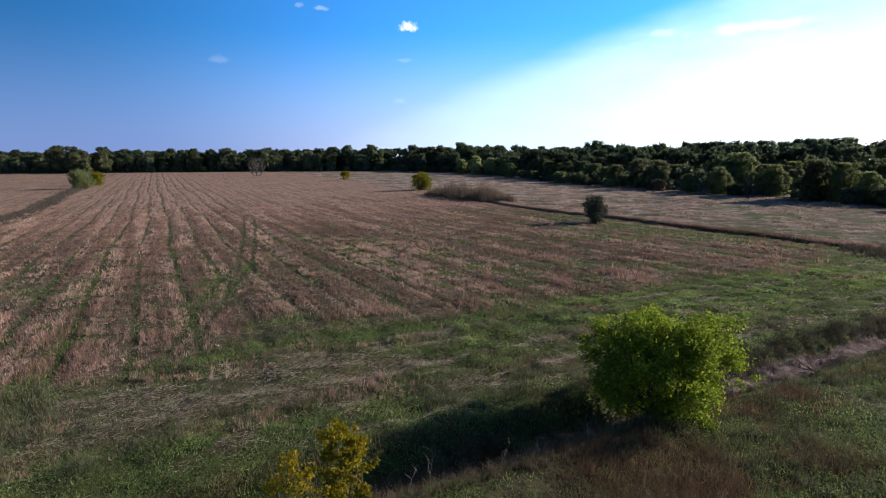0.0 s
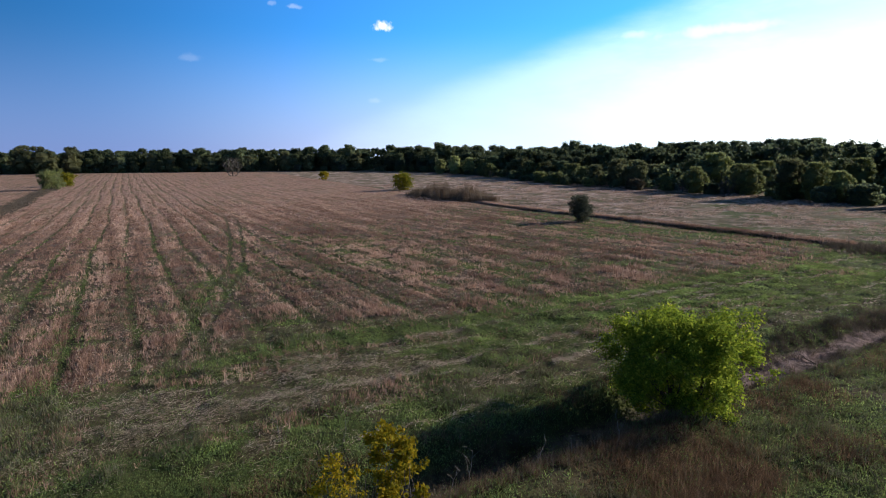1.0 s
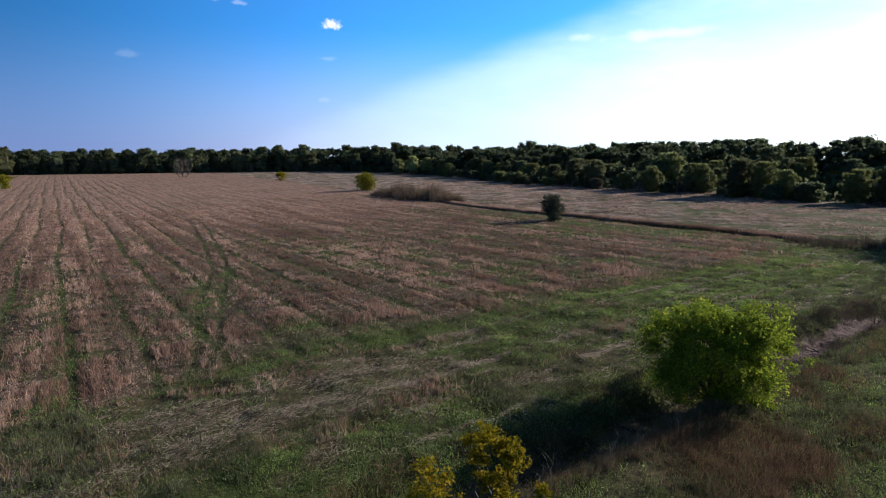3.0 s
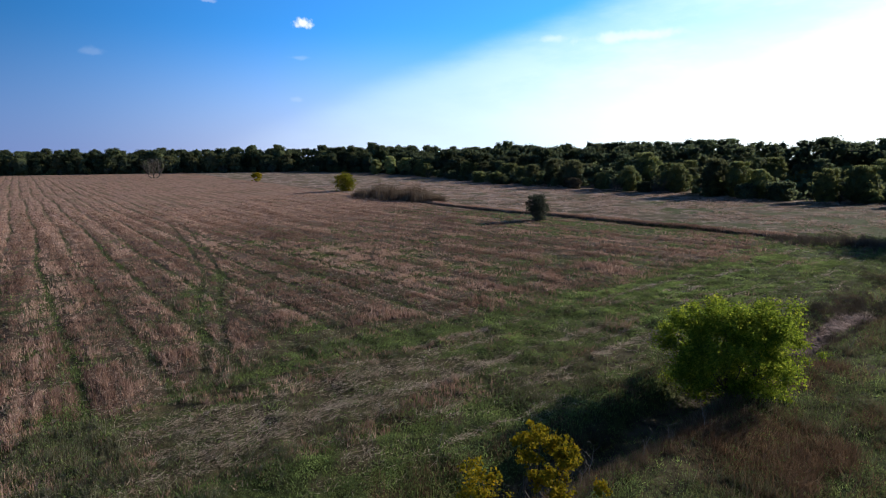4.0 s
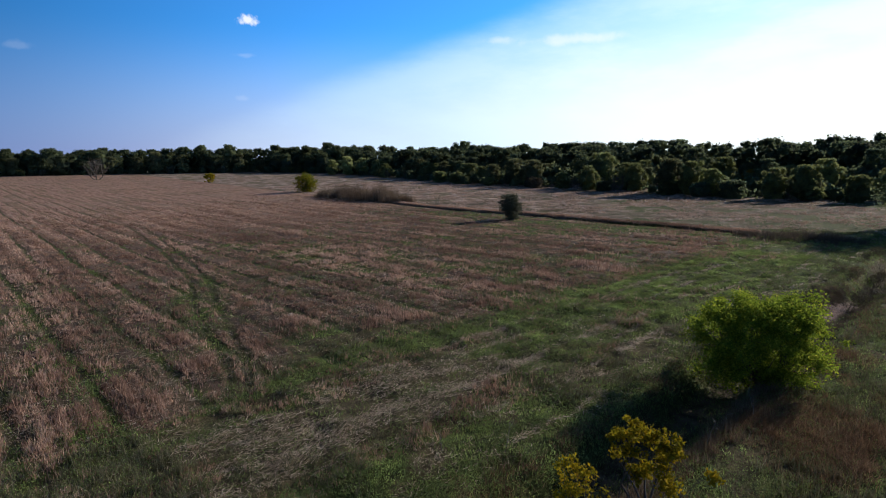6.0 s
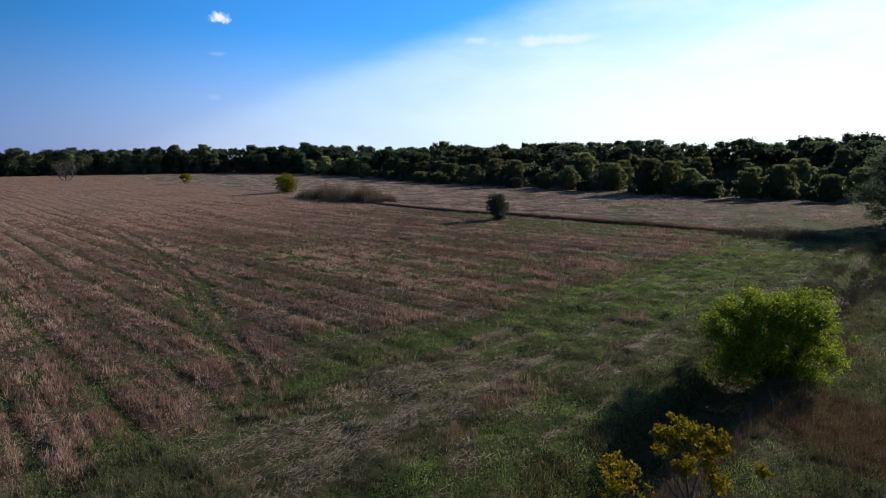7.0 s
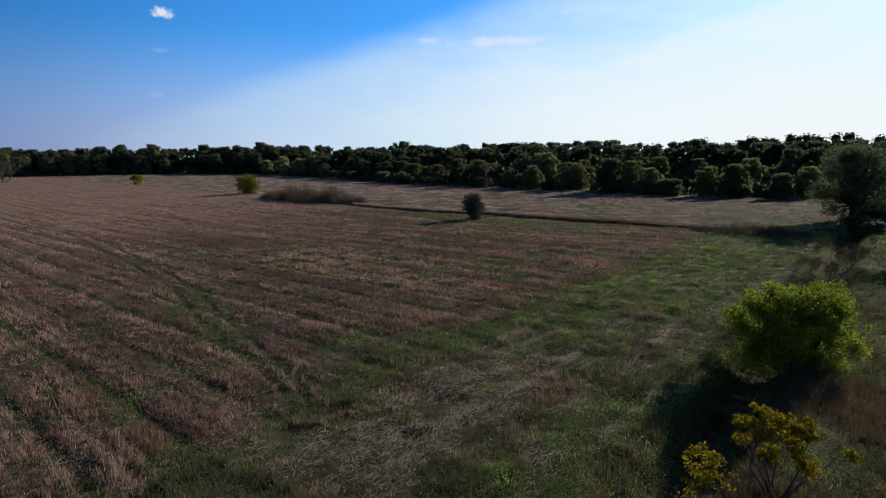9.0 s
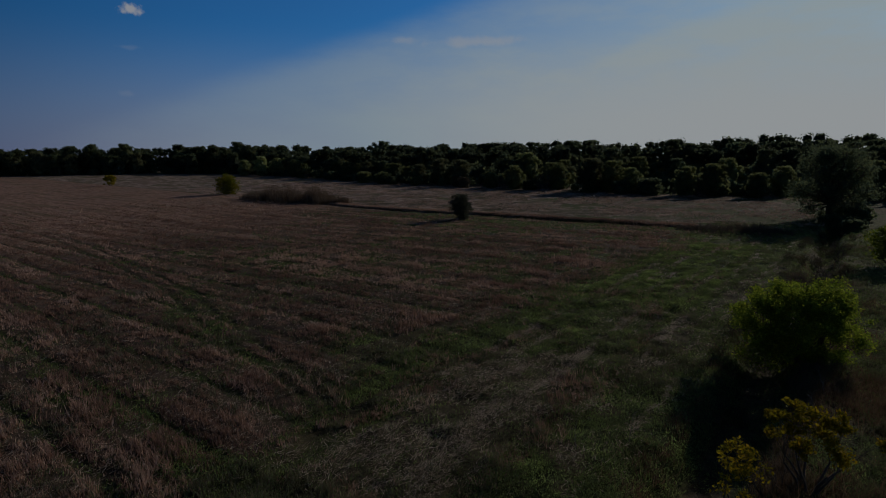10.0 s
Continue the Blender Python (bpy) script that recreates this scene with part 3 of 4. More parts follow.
def grown(seed, high, wide, low, lobes, lobe, count, size, stems=1, fork=0.25, girth=0.2, twigs=3, keep=1.0, core=0.0, sides=5, dome=2.0, lean_to=(0.0, 0.0), splay=0.16, thin=1.0, skirt=0.48):
    """Wood and leaf geometry of one tree or shrub that stands at the origin."""
    rng = np.random.default_rng(seed)
    cs, rs = crown_lobes(rng, lobes, wide - lobe, low + lobe * 0.4, high, lobe, dome, skirt)
    cs[:, 1] *= thin
    cs[:, :2] += np.array(lean_to) * (cs[:, 2:] / high)
    tips, spread, starts, feet, limbs = [], [], [], [], []
    for s in range(stems):
        t = 6.28 * s / stems + rng.random()
        foot = (0.0, 0.0, -0.1) if stems == 1 else (girth * 1.6 * math.cos(t), girth * 1.6 * math.sin(t), -0.1)
        lean = 0.05 if stems == 1 else splay
        head = (foot[0] + lean * high * math.cos(t), foot[1] + lean * high * math.sin(t), high * fork)
        g = girth / math.sqrt(stems)
        feet.append(limb(rng, foot, head, g * 1.25, g * 0.75, 0.05))
        starts.append((head, g * 0.7, s))
    lead = max(range(lobes), key=lambda i: cs[i][2])
    for i in range(lobes):
        head, g, stem = min(starts, key=lambda h: (h[0][0] - cs[i][0]) ** 2 + (h[0][1] - cs[i][1]) ** 2) if stems > 1 else starts[0]
        r = g * (0.8 if i == lead else 0.4 + 0.2 * rng.random())
        main = limb(rng, head, cs[i], r, r * 0.25, 0.1, 5 if sides > 3 else 4)
        paths = [main]
        limbs.append((stem, paths))
        for k in range(twigs):
            p = main[2 + k % 3][0]
            q = cs[i] + rng.normal(0, 0.55, 3) * rs[i]
            q[2] = min(max(q[2], low * 0.7), high)
            paths.append(limb(rng, p, q, r * 0.3, r * 0.06, 0.12, 3))
            tips.append(q)
            spread.append(rs[i] * 0.55)
        if rng.random() < keep:
            tips.append(cs[i])
            spread.append(rs[i])
    if core:
        heart = np.array([(0.0, 0.0, low + f * (high - low)) for f in (0.22, 0.42, 0.6)])
        lv = both(shell_leaves(rng, cs, rs, count, size, heart[1]), both(cores(rng, cs, rs, 1.0, core), cores(rng, heart, np.array((0.36, 0.38, 0.31)) * wide, 1.0, 0.9)))
    else:
        lv = leaves(rng, tips, spread, count, size) if count else None
    return feet, limbs, lv


def cores(rng, centres, radii, keep=0.6, part_of=0.42):
    """Rough dense hearts of leafy lobes, which close the crown behind its outer leaves."""
    g = np.array([(i, j, k) for i in (-1, 0, 1) for j in (-1, 0, 1) for k in (-1, 0, 1) if (i, j, k) != (0, 0, 0)], float)
    where = {tuple(p): n for n, p in enumerate(g.astype(int).tolist())}
    quads = []
    for axis in range(3):
        a, b = (axis + 1) % 3, (axis + 2) % 3
        for side in (-1, 1):
            for i in (-1, 0):
                for j in (-1, 0):
                    q = []
                    for di, dj in ((0, 0), (1, 0), (1, 1), (0, 1)):
                        c = [0, 0, 0]
                        c[axis], c[a], c[b] = side, i + di, j + dj
                        q.append(where[tuple(c)])
                    quads.append(q if side > 0 else q[::-1])
    ball, quads = g / np.linalg.norm(g, axis=1, keepdims=True), np.array(quads)
    vs, fs = [], []
    for c, r in zip(centres, radii):
        if rng.random() < keep:
            fs.append(quads + len(vs) * len(ball))
            vs.append(np.asarray(c) + ball * r * part_of * (0.7 + 0.55 * rng.random((len(ball), 1))))
    return np.concatenate(vs), np.concatenate(fs)


def both(a, b):
    return np.concatenate([a[0], b[0]]), np.concatenate([a[1], b[1] + len(a[0])])


def tree(kind, seed, leaf, bark=None, label="", category="tree", group="", wood="trunk", split="", sides=5, **shape):
    """A tree or shrub: an Empty with its wood and its crown. split: "stem" for a mesh to each stem with its limbs, "limb" for each limb under its stem too."""
    feet, limbs, lv = grown(seed, sides=sides, **shape)
    bark = bark or BARK
    ob = tagged(new(kind), label, category, group)
    if split:
        name = "stem" if len(feet) > 1 else "trunk"
        for k, foot in enumerate(feet):
            own = [paths for stem, paths in limbs if stem == k]
            stem = part(name, mesh_data(name, *tubes([foot] + ([] if split == "limb" else sum(own, [])), sides), bark, True), ob)
            if split == "limb":
                for paths in own:
                    part("limb", mesh_data("limb", *tubes(paths, sides), bark, True), stem)
    else:
        part(wood, mesh_data(wood, *tubes(feet + sum((paths for stem, paths in limbs), []), sides), bark, True), ob)
    if lv:
        part("crown", mesh_data("crown", *lv, leaf), ob)
    return ob


def plant(ob, x, y, turn=0.0, size=1.0, sink=0.0):
    ob.matrix_basis = pose(x, y, ground_z(x, y) - sink, 0, 0, turn) @ Matrix.Diagonal((size, size, size, 1))
    return ob


# single trees and shrubs in the open
plant(tree("large_bush", 11, LEAF_BUSH, label="broad leafy green bush with many stems on the ditch bank", category="bush", wood="wood",
           high=3.9, wide=6.0, low=0.3, lobes=58, lobe=0.6, count=52000, size=0.062, stems=8, fork=0.14, girth=0.24, twigs=4, keep=0.75, split="stem", dome=2.4, lean_to=(-0.3, -0.3), skirt=0.74), 8.3, 19.6)
plant(tree("yellow_bush", 5, LEAF_YELLOW, BARK_GREY, label="sparse bush with yellow autumn leaves and bare twigs beside the ditch", category="bush", wood="wood",
           high=2.5, wide=3.4, low=1.0, lobes=17, lobe=0.25, count=3600, size=0.06, stems=9, fork=0.3, girth=0.1, twigs=6, keep=0.85, split="stem", splay=0.2, dome=3.0, thin=0.32), -2.45, 12.3, 118)
plant(tree("yellow_bush", 8, LEAF_YELLOW, BARK_GREY, label="narrow thin bush with yellow leaves at the end of the ditch", category="bush", wood="wood",
           high=2.4, wide=1.5, low=0.6, lobes=11, lobe=0.24, count=1100, size=0.058, stems=5, fork=0.3, girth=0.06, twigs=6, keep=0.7, split="stem", splay=0.12), -4.0, 13.35)
plant(tree("bare_shrub", 7, None, BARK_GREY, label="leafless grey shrub between two yellow bushes", category="shrub", wood="wood",
           high=1.5, wide=1.8, low=0.3, lobes=14, lobe=0.3, count=0, size=0.06, stems=7, fork=0.2, girth=0.06, twigs=8, split="stem", sides=3), -3.3, 12.9)
plant(tree("silver_bush", 21, LEAF_GREY, label="round grey-green bush standing alone at the field margin", category="bush", wood="wood",
           high=4.1, wide=4.3, low=0.1, lobes=26, lobe=0.75, count=5000, size=0.16, stems=4, fork=0.15, girth=0.15, twigs=3, split="stem"), 24.2, 86.9)
plant(tree("half_yellow_bush", 31, LEAF_MIXED, label="round bush half turned from green to yellow", category="bush", wood="wood",
           high=5.6, wide=6.8, low=0.2, lobes=26, lobe=1.2, count=4200, size=0.26, stems=4, fork=0.15, girth=0.2, twigs=3, split="stem"), -7.0, 181.5)
plant(tree("small_yellow_bush", 41, LEAF_YELLOW, label="small yellow bush at the far field margin", category="bush", wood="wood",
           high=4.4, wide=4.6, low=0.3, lobes=12, lobe=0.9, count=1400, size=0.3, stems=3, fork=0.2, girth=0.15, twigs=3), -46.0, 258.0)
plant(tree("field_bush", 51, LEAF_LIGHT, label="dense green bush on the weedy field margin", category="bush", wood="wood",
           high=7.0, wide=9.0, low=0.2, lobes=28, lobe=1.6, count=4200, size=0.34, stems=4, fork=0.15, girth=0.25, twigs=3, ), -138.0, 209.0)
plant(tree("field_bush", 52, LEAF_MIXED, label="smaller yellowing bush on the weedy field margin", category="bush", wood="wood",
           high=5.6, wide=6.8, low=0.2, lobes=20, lobe=1.3, count=2600, size=0.34, stems=3, fork=0.15, girth=0.2, twigs=3), -146.0, 232.0)
plant(tree("bare_tree", 61, None, BARK_GREY, label="bare grey tree with spreading leafless branches", category="tree",
           high=11.5, wide=15.0, low=1.5, lobes=34, lobe=2.2, count=0, size=0.3, stems=4, fork=0.12, girth=0.6, twigs=14, sides=3, split="limb"), -110.0, 326.0)
plant(tree("ditch_tree", 71, LEAF_OAK, label="tall dull green tree with a thick trunk beside the ditch",
           high=11.0, wide=12.0, low=0.6, lobes=48, lobe=1.5, count=21000, size=0.15, stems=1, fork=0.2, girth=0.5, twigs=5, split="limb"), 68.5, 53.0)
plant(tree("ditch_bush", 72, LEAF_BUSH, label="green bush on the ditch bank below the tall tree", category="bush", wood="wood",
           high=3.6, wide=4.6, low=0.2, lobes=20, lobe=0.8, count=4200, size=0.13, stems=4, fork=0.15, girth=0.14, twigs=3), 37.0, 29.5)

# the wood that closes the view: kinds of trees, then copies along its edge
EDGE = [(150, -60), (138, 0), (126, 40), (113, 66), (104, 83), (96, 98), (89, 116), (84, 140), (64, 166), (50, 200), (36, 255), (22, 310), (8, 352), (-36, 396), (-110, 412), (-200, 416), (-320, 424), (-470, 420)]


def edge_at(s):
    """A point of the wood's edge, and the way into the wood."""
    lens = [math.dist(EDGE[i], EDGE[i + 1]) for i in range(len(EDGE) - 1)]
    s = s * sum(lens)
    for i, n in enumerate(lens):
        if s <= n or i == len(lens) - 1:
            (ax, ay), (bx, by) = EDGE[i], EDGE[i + 1]
            t = min(1, s / n)
            dx, dy = (bx - ax) / n, (by - ay) / n
            return ax + (bx - ax) * t, ay + (by - ay) * t, dy, -dx
        s -= n


KINDS, FAR_KINDS = [], []
WOODS = "trees at the edge of the wood"
TALL, LIGHT = "tall dark green tree at the edge of the wood", "light green spreading tree at the edge of the wood"
for seed, leaf, label, high, wide, low, lobes, lobe, count, size in (
        (101, LEAF_OAK, TALL, 15.0, 12.0, 1.0, 46, 1.35, 3000, 0.27), (102, LEAF_OAK, TALL, 14.0, 14.0, 0.8, 50, 1.4, 3200, 0.27), (103, LEAF_OAK, TALL, 16.0, 11.0, 1.4, 44, 1.3, 3000, 0.27),
        (104, LEAF_LIGHT, LIGHT, 11.0, 10.5, 0.3, 46, 1.05, 3000, 0.23), (105, LEAF_LIGHT, LIGHT, 9.0, 9.5, 0.2, 42, 1.0, 2800, 0.22), (106, LEAF_OLIVE, "olive green tree at the edge of the wood", 10.0, 9.5, 0.2, 42, 1.0, 2800, 0.23),
        (107, LEAF_DARK, TALL, 15.5, 13.0, 0.3, 32, 1.6, 1700, 0.42), (108, LEAF_DARK, TALL, 14.5, 14.5, 0.3, 34, 1.7, 1700, 0.42), (109, LEAF_OLIVE, TALL.replace("dark", "olive"), 14.0, 12.0, 0.3, 30, 1.5, 1600, 0.4)):
    (KINDS if seed < 107 else FAR_KINDS).append(tree("woodland_tree", seed, leaf, label=label, group=WOODS, high=high, wide=wide, low=low, lobes=lobes, lobe=lobe, count=count, size=size,
                                                     stems=1, fork=0.2, girth=0.35, twigs=0, core=0.55, sides=3, dome=1.8, skirt=0.62))
SHRUBS = []
for seed, leaf, label, high, wide, count in (
        (111, LEAF_OAK, "low dark shrub in front of the wood", 4.4, 8.0, 1500),
        (112, LEAF_LIGHT, "low light green shrub in front of the wood", 4.8, 6.5, 1400),
        (113, LEAF_GREY, "grey-green shrub in front of the wood", 5.5, 6.0, 1300),
        (114, LEAF_RUST, "dull brown shrub with thin leaves before the wood", 4.5, 6.5, 900)):
    SHRUBS.append(tree("woodland_shrub", seed, leaf, label=label, category="shrub", group="shrubs before the wood", wood="wood", high=high, wide=wide, low=0.1, lobes=18, lobe=1.2,
                       count=count, size=0.36, stems=4, fork=0.15, girth=0.2, twigs=0, core=0.5, sides=3))
BARE = tree("leafless_shrub", 121, None, BARK_GREY, label="grey leafless shrub before the wood", category="shrub", group="shrubs before the wood", wood="wood", high=6.0, wide=6.5, low=0.8,
            lobes=24, lobe=1.0, count=0, size=0.3, stems=5, fork=0.15, girth=0.25, twigs=7)


def set_copy(ob, used, x, y, turn, size, sink=0.15):
    """The first use moves the thing itself, later ones copy it."""
    m = pose(x, y, ground_z(x, y) - sink, 0, 0, turn) @ Matrix.Diagonal((size, size, size, 1))
    if ob in used:
        return copy_thing(used[ob], pose(x, y, ground_z(x, y) - sink, 0, 0, turn) @ Matrix.Diagonal((size / used[ob].scale[0],) * 3 + (1,)))
    ob.matrix_basis = m
    used[ob] = ob
    return ob


USED = {}
pick = random.Random(4)
# trees that stand out by themselves
for ob, x, y, size in ((KINDS[1], 84, 305, 1.32), (FAR_KINDS[2], -291, 418, 1.5), (FAR_KINDS[2], -278, 416, 1.44), (FAR_KINDS[2], -254, 414, 1.4), (KINDS[3], 89, 164, 1.05), (KINDS[3], 108, 133, 0.9), (SHRUBS[0], 92, 112, 1.0), (SHRUBS[0], 88, 118, 0.85),
                       (SHRUBS[1], 50, 205, 0.95), (BARE, 79, 141, 1.0), (BARE, 100, 104, 0.9)):
    set_copy(ob, USED, x, y, pick.uniform(0, 360), size)
for x, y, seed, high in ((19, 318, 141, 10.5), (27, 314, 142, 9.5), (11, 326, 143, 8.5), (34, 300, 144, 7.0)):
    plant(tree("pale_tree", seed, LEAF_WILLOW, label="pale willow-green tree standing before the dark wood", group="pale trees before the wood", high=high, wide=high * 0.95, low=0.3, lobes=36, lobe=1.0,
               count=2400, size=0.3, stems=1, fork=0.2, girth=0.25, twigs=0, core=0.55, sides=3, dome=1.8, skirt=0.62), x, y)
plant(tree("orange_tree", 131, LEAF_ORANGE, label="small orange autumn tree among green ones", category="tree", high=6.0, wide=4.8, low=0.8, lobes=18, lobe=1.1, count=1500, size=0.42,
                         stems=1, fork=0.2, girth=0.2, twigs=2), 113.0, 128.0)


def on_right(x, y):
    return y < 345 and x > -5


def row_of_trees(count, near_deep, far_deep, near_kinds, far_kinds, near_size, far_size):
    """Trees along the wood's edge: one rule for its near flank, another for the far side of the field."""
    for i in range(count):
        x, y, nx, ny = edge_at((i + pick.random()) / count)
        side = on_right(x, y)
        deep = pick.uniform(*(near_deep if side else far_deep))
        set_copy(pick.choice(near_kinds if side else far_kinds), USED, x + nx * deep, y + ny * deep, pick.uniform(0, 360), pick.uniform(*(near_size if side else far_size)))


row_of_trees(104, (1, 13), (1, 8), KINDS[3:], FAR_KINDS, (0.6, 0.98), (0.55, 1.1))
row_of_trees(90, (14, 38), (10, 22), KINDS[:4] + KINDS[5:], FAR_KINDS[:2], (0.6, 0.85), (0.8, 1.25))
row_of_trees(90, (44, 85), (20, 32), KINDS[:3], FAR_KINDS[:2], (0.88, 1.03), (1.02, 1.2))
row_of_trees(76, (-1, 5), (-3, 3), SHRUBS + SHRUBS[:2] + [BARE], SHRUBS[:3], (0.5, 1.0), (0.5, 1.0))


def depth_in_wood(x, y):
    """How far a place lies inside the wood's edge (outside: minus), and whether by its near flank."""
    best, out = 1e9, (-1.0, False)
    for (ax, ay), (bx, by) in zip(EDGE, EDGE[1:]):
        dx, dy = bx - ax, by - ay
        t = min(1.0, max(0.0, ((x - ax) * dx + (y - ay) * dy) / (dx * dx + dy * dy)))
        px, py = ax + t * dx, ay + t * dy
        d = math.dist((x, y), (px, py))
        if d < best:
            best, out = d, (d if (x - px) * dy - (y - py) * dx > 0 else -d, on_right(px, py))
    return out


def far_wood():
    """The depth of the wood behind its edge: crowns upon crowns, nobody could count them."""
    rng = np.random.default_rng(15)
    cs, rs = [], []
    hearts, sizes = [], []
    while len(hearts) < 900:
        x, y = rng.uniform(-480, 430), rng.uniform(-70, 600)
        deep, right = depth_in_wood(x, y)
        if not ((34 if y < 215 else 13) if right else 20) < deep < (98 if right else 58):
            continue
        z, top = ground_z(x, y), rng.uniform(13.0, 18.0) - (1.5 + 2.0 * (deep < 60)) * right
        hearts.append((x, y, z + top * 0.42))
        sizes.append(top * 0.34)
        for k in range(9):
            t, r = rng.random() * 6.28, rng.random() * 3.8
            cs.append((x + r * math.cos(t), y + r * math.sin(t), z + top - 1.4 - 0.6 * r * rng.random() - (k > 4) * rng.uniform(1, 8)))
            rs.append(rng.uniform(1.3, 2.3))
    v, f = both(shell_leaves(rng, cs, rs, 220000, 0.5), cores(rng, cs + hearts, rs + sizes, 1.0, 0.62))
    tagged(new("far_wood", mesh_data("far_wood", v, f, LEAF_OAK)), "dense dark green wood stretching along the horizon", "wood", kind="stuff")


def undergrowth():
    """Tangled leafy growth that closes the foot of the wood."""
    rng = np.random.default_rng(16)
    cs, rs = [], []
    for i in range(5600):
        x, y, nx, ny = edge_at(rng.random())
        deep = rng.uniform(4, 58 if on_right(x, y) else 44)
        x, y = x + nx * deep, y + ny * deep
        cs.append((x, y, ground_z(x, y) + rng.uniform(0.2, 1.0) * (1 + deep * 0.17)))
        rs.append(rng.uniform(1.0, 2.4))
    v, f = both(leaves(rng, cs, rs, 95000, 0.68), cores(rng, cs, rs, 0.5, 0.62))
    tagged(new("undergrowth", mesh_data("undergrowth", v, f, LEAF_OAK)), "tangled dark undergrowth at the foot of the wood", "undergrowth", kind="stuff")


far_wood()
undergrowth()

# ---- grass, straw and weeds ----


def blades(rng, x, y, tall, wide, lean=0.35, flat=False):
    """Thin pointed blades that stand on the ground at x, y, or lie on it."""
    n = len(x)
    z = height(x, y)
    t = rng.random(n) * 2 * np.pi
    side = np.stack([np.cos(t), np.sin(t), np.zeros(n)], 1) * (wide / 2)[:, None]
    q = rng.random(n) * 2 * np.pi
    if flat:
        t = np.where(rng.random(n) < 0.55, rng.normal(radians(27.4) - 1.57, 0.55, n), t)
        side = np.stack([np.cos(t), np.sin(t), np.zeros(n)], 1) * (wide / 2)[:, None]
        tip = np.stack([np.cos(t + 1.57) * tall, np.sin(t + 1.57) * tall, 0.02 + 0.12 * rng.random(n) * tall], 1)
        lift = 0.03 + 0.05 * rng.random(n)
    else:
        k = lean * np.abs(rng.normal(0, 1, n)) * tall
        tip = np.stack([np.cos(q) * k, np.sin(q) * k, tall], 1)
        lift = np.full(n, -0.02)
    foot = np.stack([x, y, z + lift], 1)
    v = np.stack([foot - side, foot + side, foot + tip], 1).reshape(-1, 3)
    return v, np.arange(3 * n).reshape(-1, 3)


EYE_MID = (-8.0, 0.0)


def scatter(rng, count, u0, u1, v0, v1, fall=2.0, near=14.0):
    """Random places in a stretch of the plan, denser towards the foreground of the place."""
    x, y = [], []
    have = 0
    while have < count:
        u, v = rng.uniform(u0, u1, 400000), rng.uniform(v0, v1, 400000)
        a, b = to_xy(u, v)
        d = np.hypot(a - EYE_MID[0], b - EYE_MID[1])
        ok = rng.random(400000) < (near / np.maximum(d, near)) ** fall
        x.append(a[ok])
        y.append(b[ok])
        have += ok.sum()
    return np.concatenate(x)[:count], np.concatenate(y)[:count]


def far_of(x, y):
    return np.hypot(x - EYE_MID[0], y - EYE_MID[1])


def stuff(name, v, f, mat, label, category):
    tagged(new(name, mesh_data(name, v, f, mat)), label, category, kind="stuff")


def clumps(rng, x, y, per, spread, tall, wide, lean):
    """Tufts of blades; tall and wide may differ from tuft to tuft."""
    n = len(x)
    k = np.repeat(np.arange(n), per)
    r = np.abs(rng.normal(0, 1, n * per)) * np.broadcast_to(spread, n)[k]
    t = rng.random(n * per) * 6.283
    size = (0.55 + 0.8 * rng.random(n))[k]
    return blades(rng, x[k] + r * np.cos(t), y[k] + r * np.sin(t), np.broadcast_to(tall, n)[k] * size * (0.5 + 0.6 * rng.random(n * per)),
                  np.broadcast_to(wide, n)[k] * (0.7 + 0.6 * rng.random(n * per)), lean)


def stubble():
    rng = np.random.default_rng(31)
    x, y = scatter(rng, 255000, -34, 67, 19, 165, 1.5, 24)
    u, v = to_uv(x, y)
    green, soil, pale, field = cover(x, y)
    # tufts stand in drilled rows
    row = 0.62
    u = (np.round((u - row_shift(v)) / row) + rng.normal(0, 0.24, len(u))) * row + row_shift(v)
    x, y = to_xy(u, v)
    near_line = (1 - (1 - smooth(0.1, 0.45, furrow(u, v))) * (0.3 + 0.7 * line_strength(u, v))) * (1 - 0.95 * track(u, v))
    strip = smooth(19.0, 19.4, v) * smooth(20.6, 20.1, v) * smooth(11, 6, u) * smooth(-9, -4, u) * smooth(0.35, 0.55, fbm(u * 0.5, v, 1.6, 3))
    want = (field * (1 - 0.75 * green) * near_line * (0.12 + 1.1 * smooth(0.37, 0.6, fbm(x, y, 1.3, 4))) + 0.6 * strip + 0.30 * (1 - field) * (v > 20) * smooth(0.5, 0.62, fbm(u * 0.4, v, 2.0, 3)))
    want = want * (0.6 + 0.6 * LATTICE[(np.floor((u - row_shift(v) + ROW_START) / ROW_GAP * 2).astype(int) * 5 + 9) & 255, 40])
    want = want * (1 - 0.9 * smooth(95, 165, v))
    keep = rng.random(len(x)) < want
    x, y = x[keep], y[keep]
    d = far_of(x, y)
    tall = 0.10 + 0.48 * fbm(x, y, 1.6, 3) ** 2 * (0.5 + rng.random(len(x)))
    stuff("stubble", *clumps(rng, x, y, 6, 0.05 + d * 0.0010, tall, 0.012 + d * 0.0007, 0.4), STUBBLE, "dry pinkish brown stubble standing in rows on the field", "stubble")


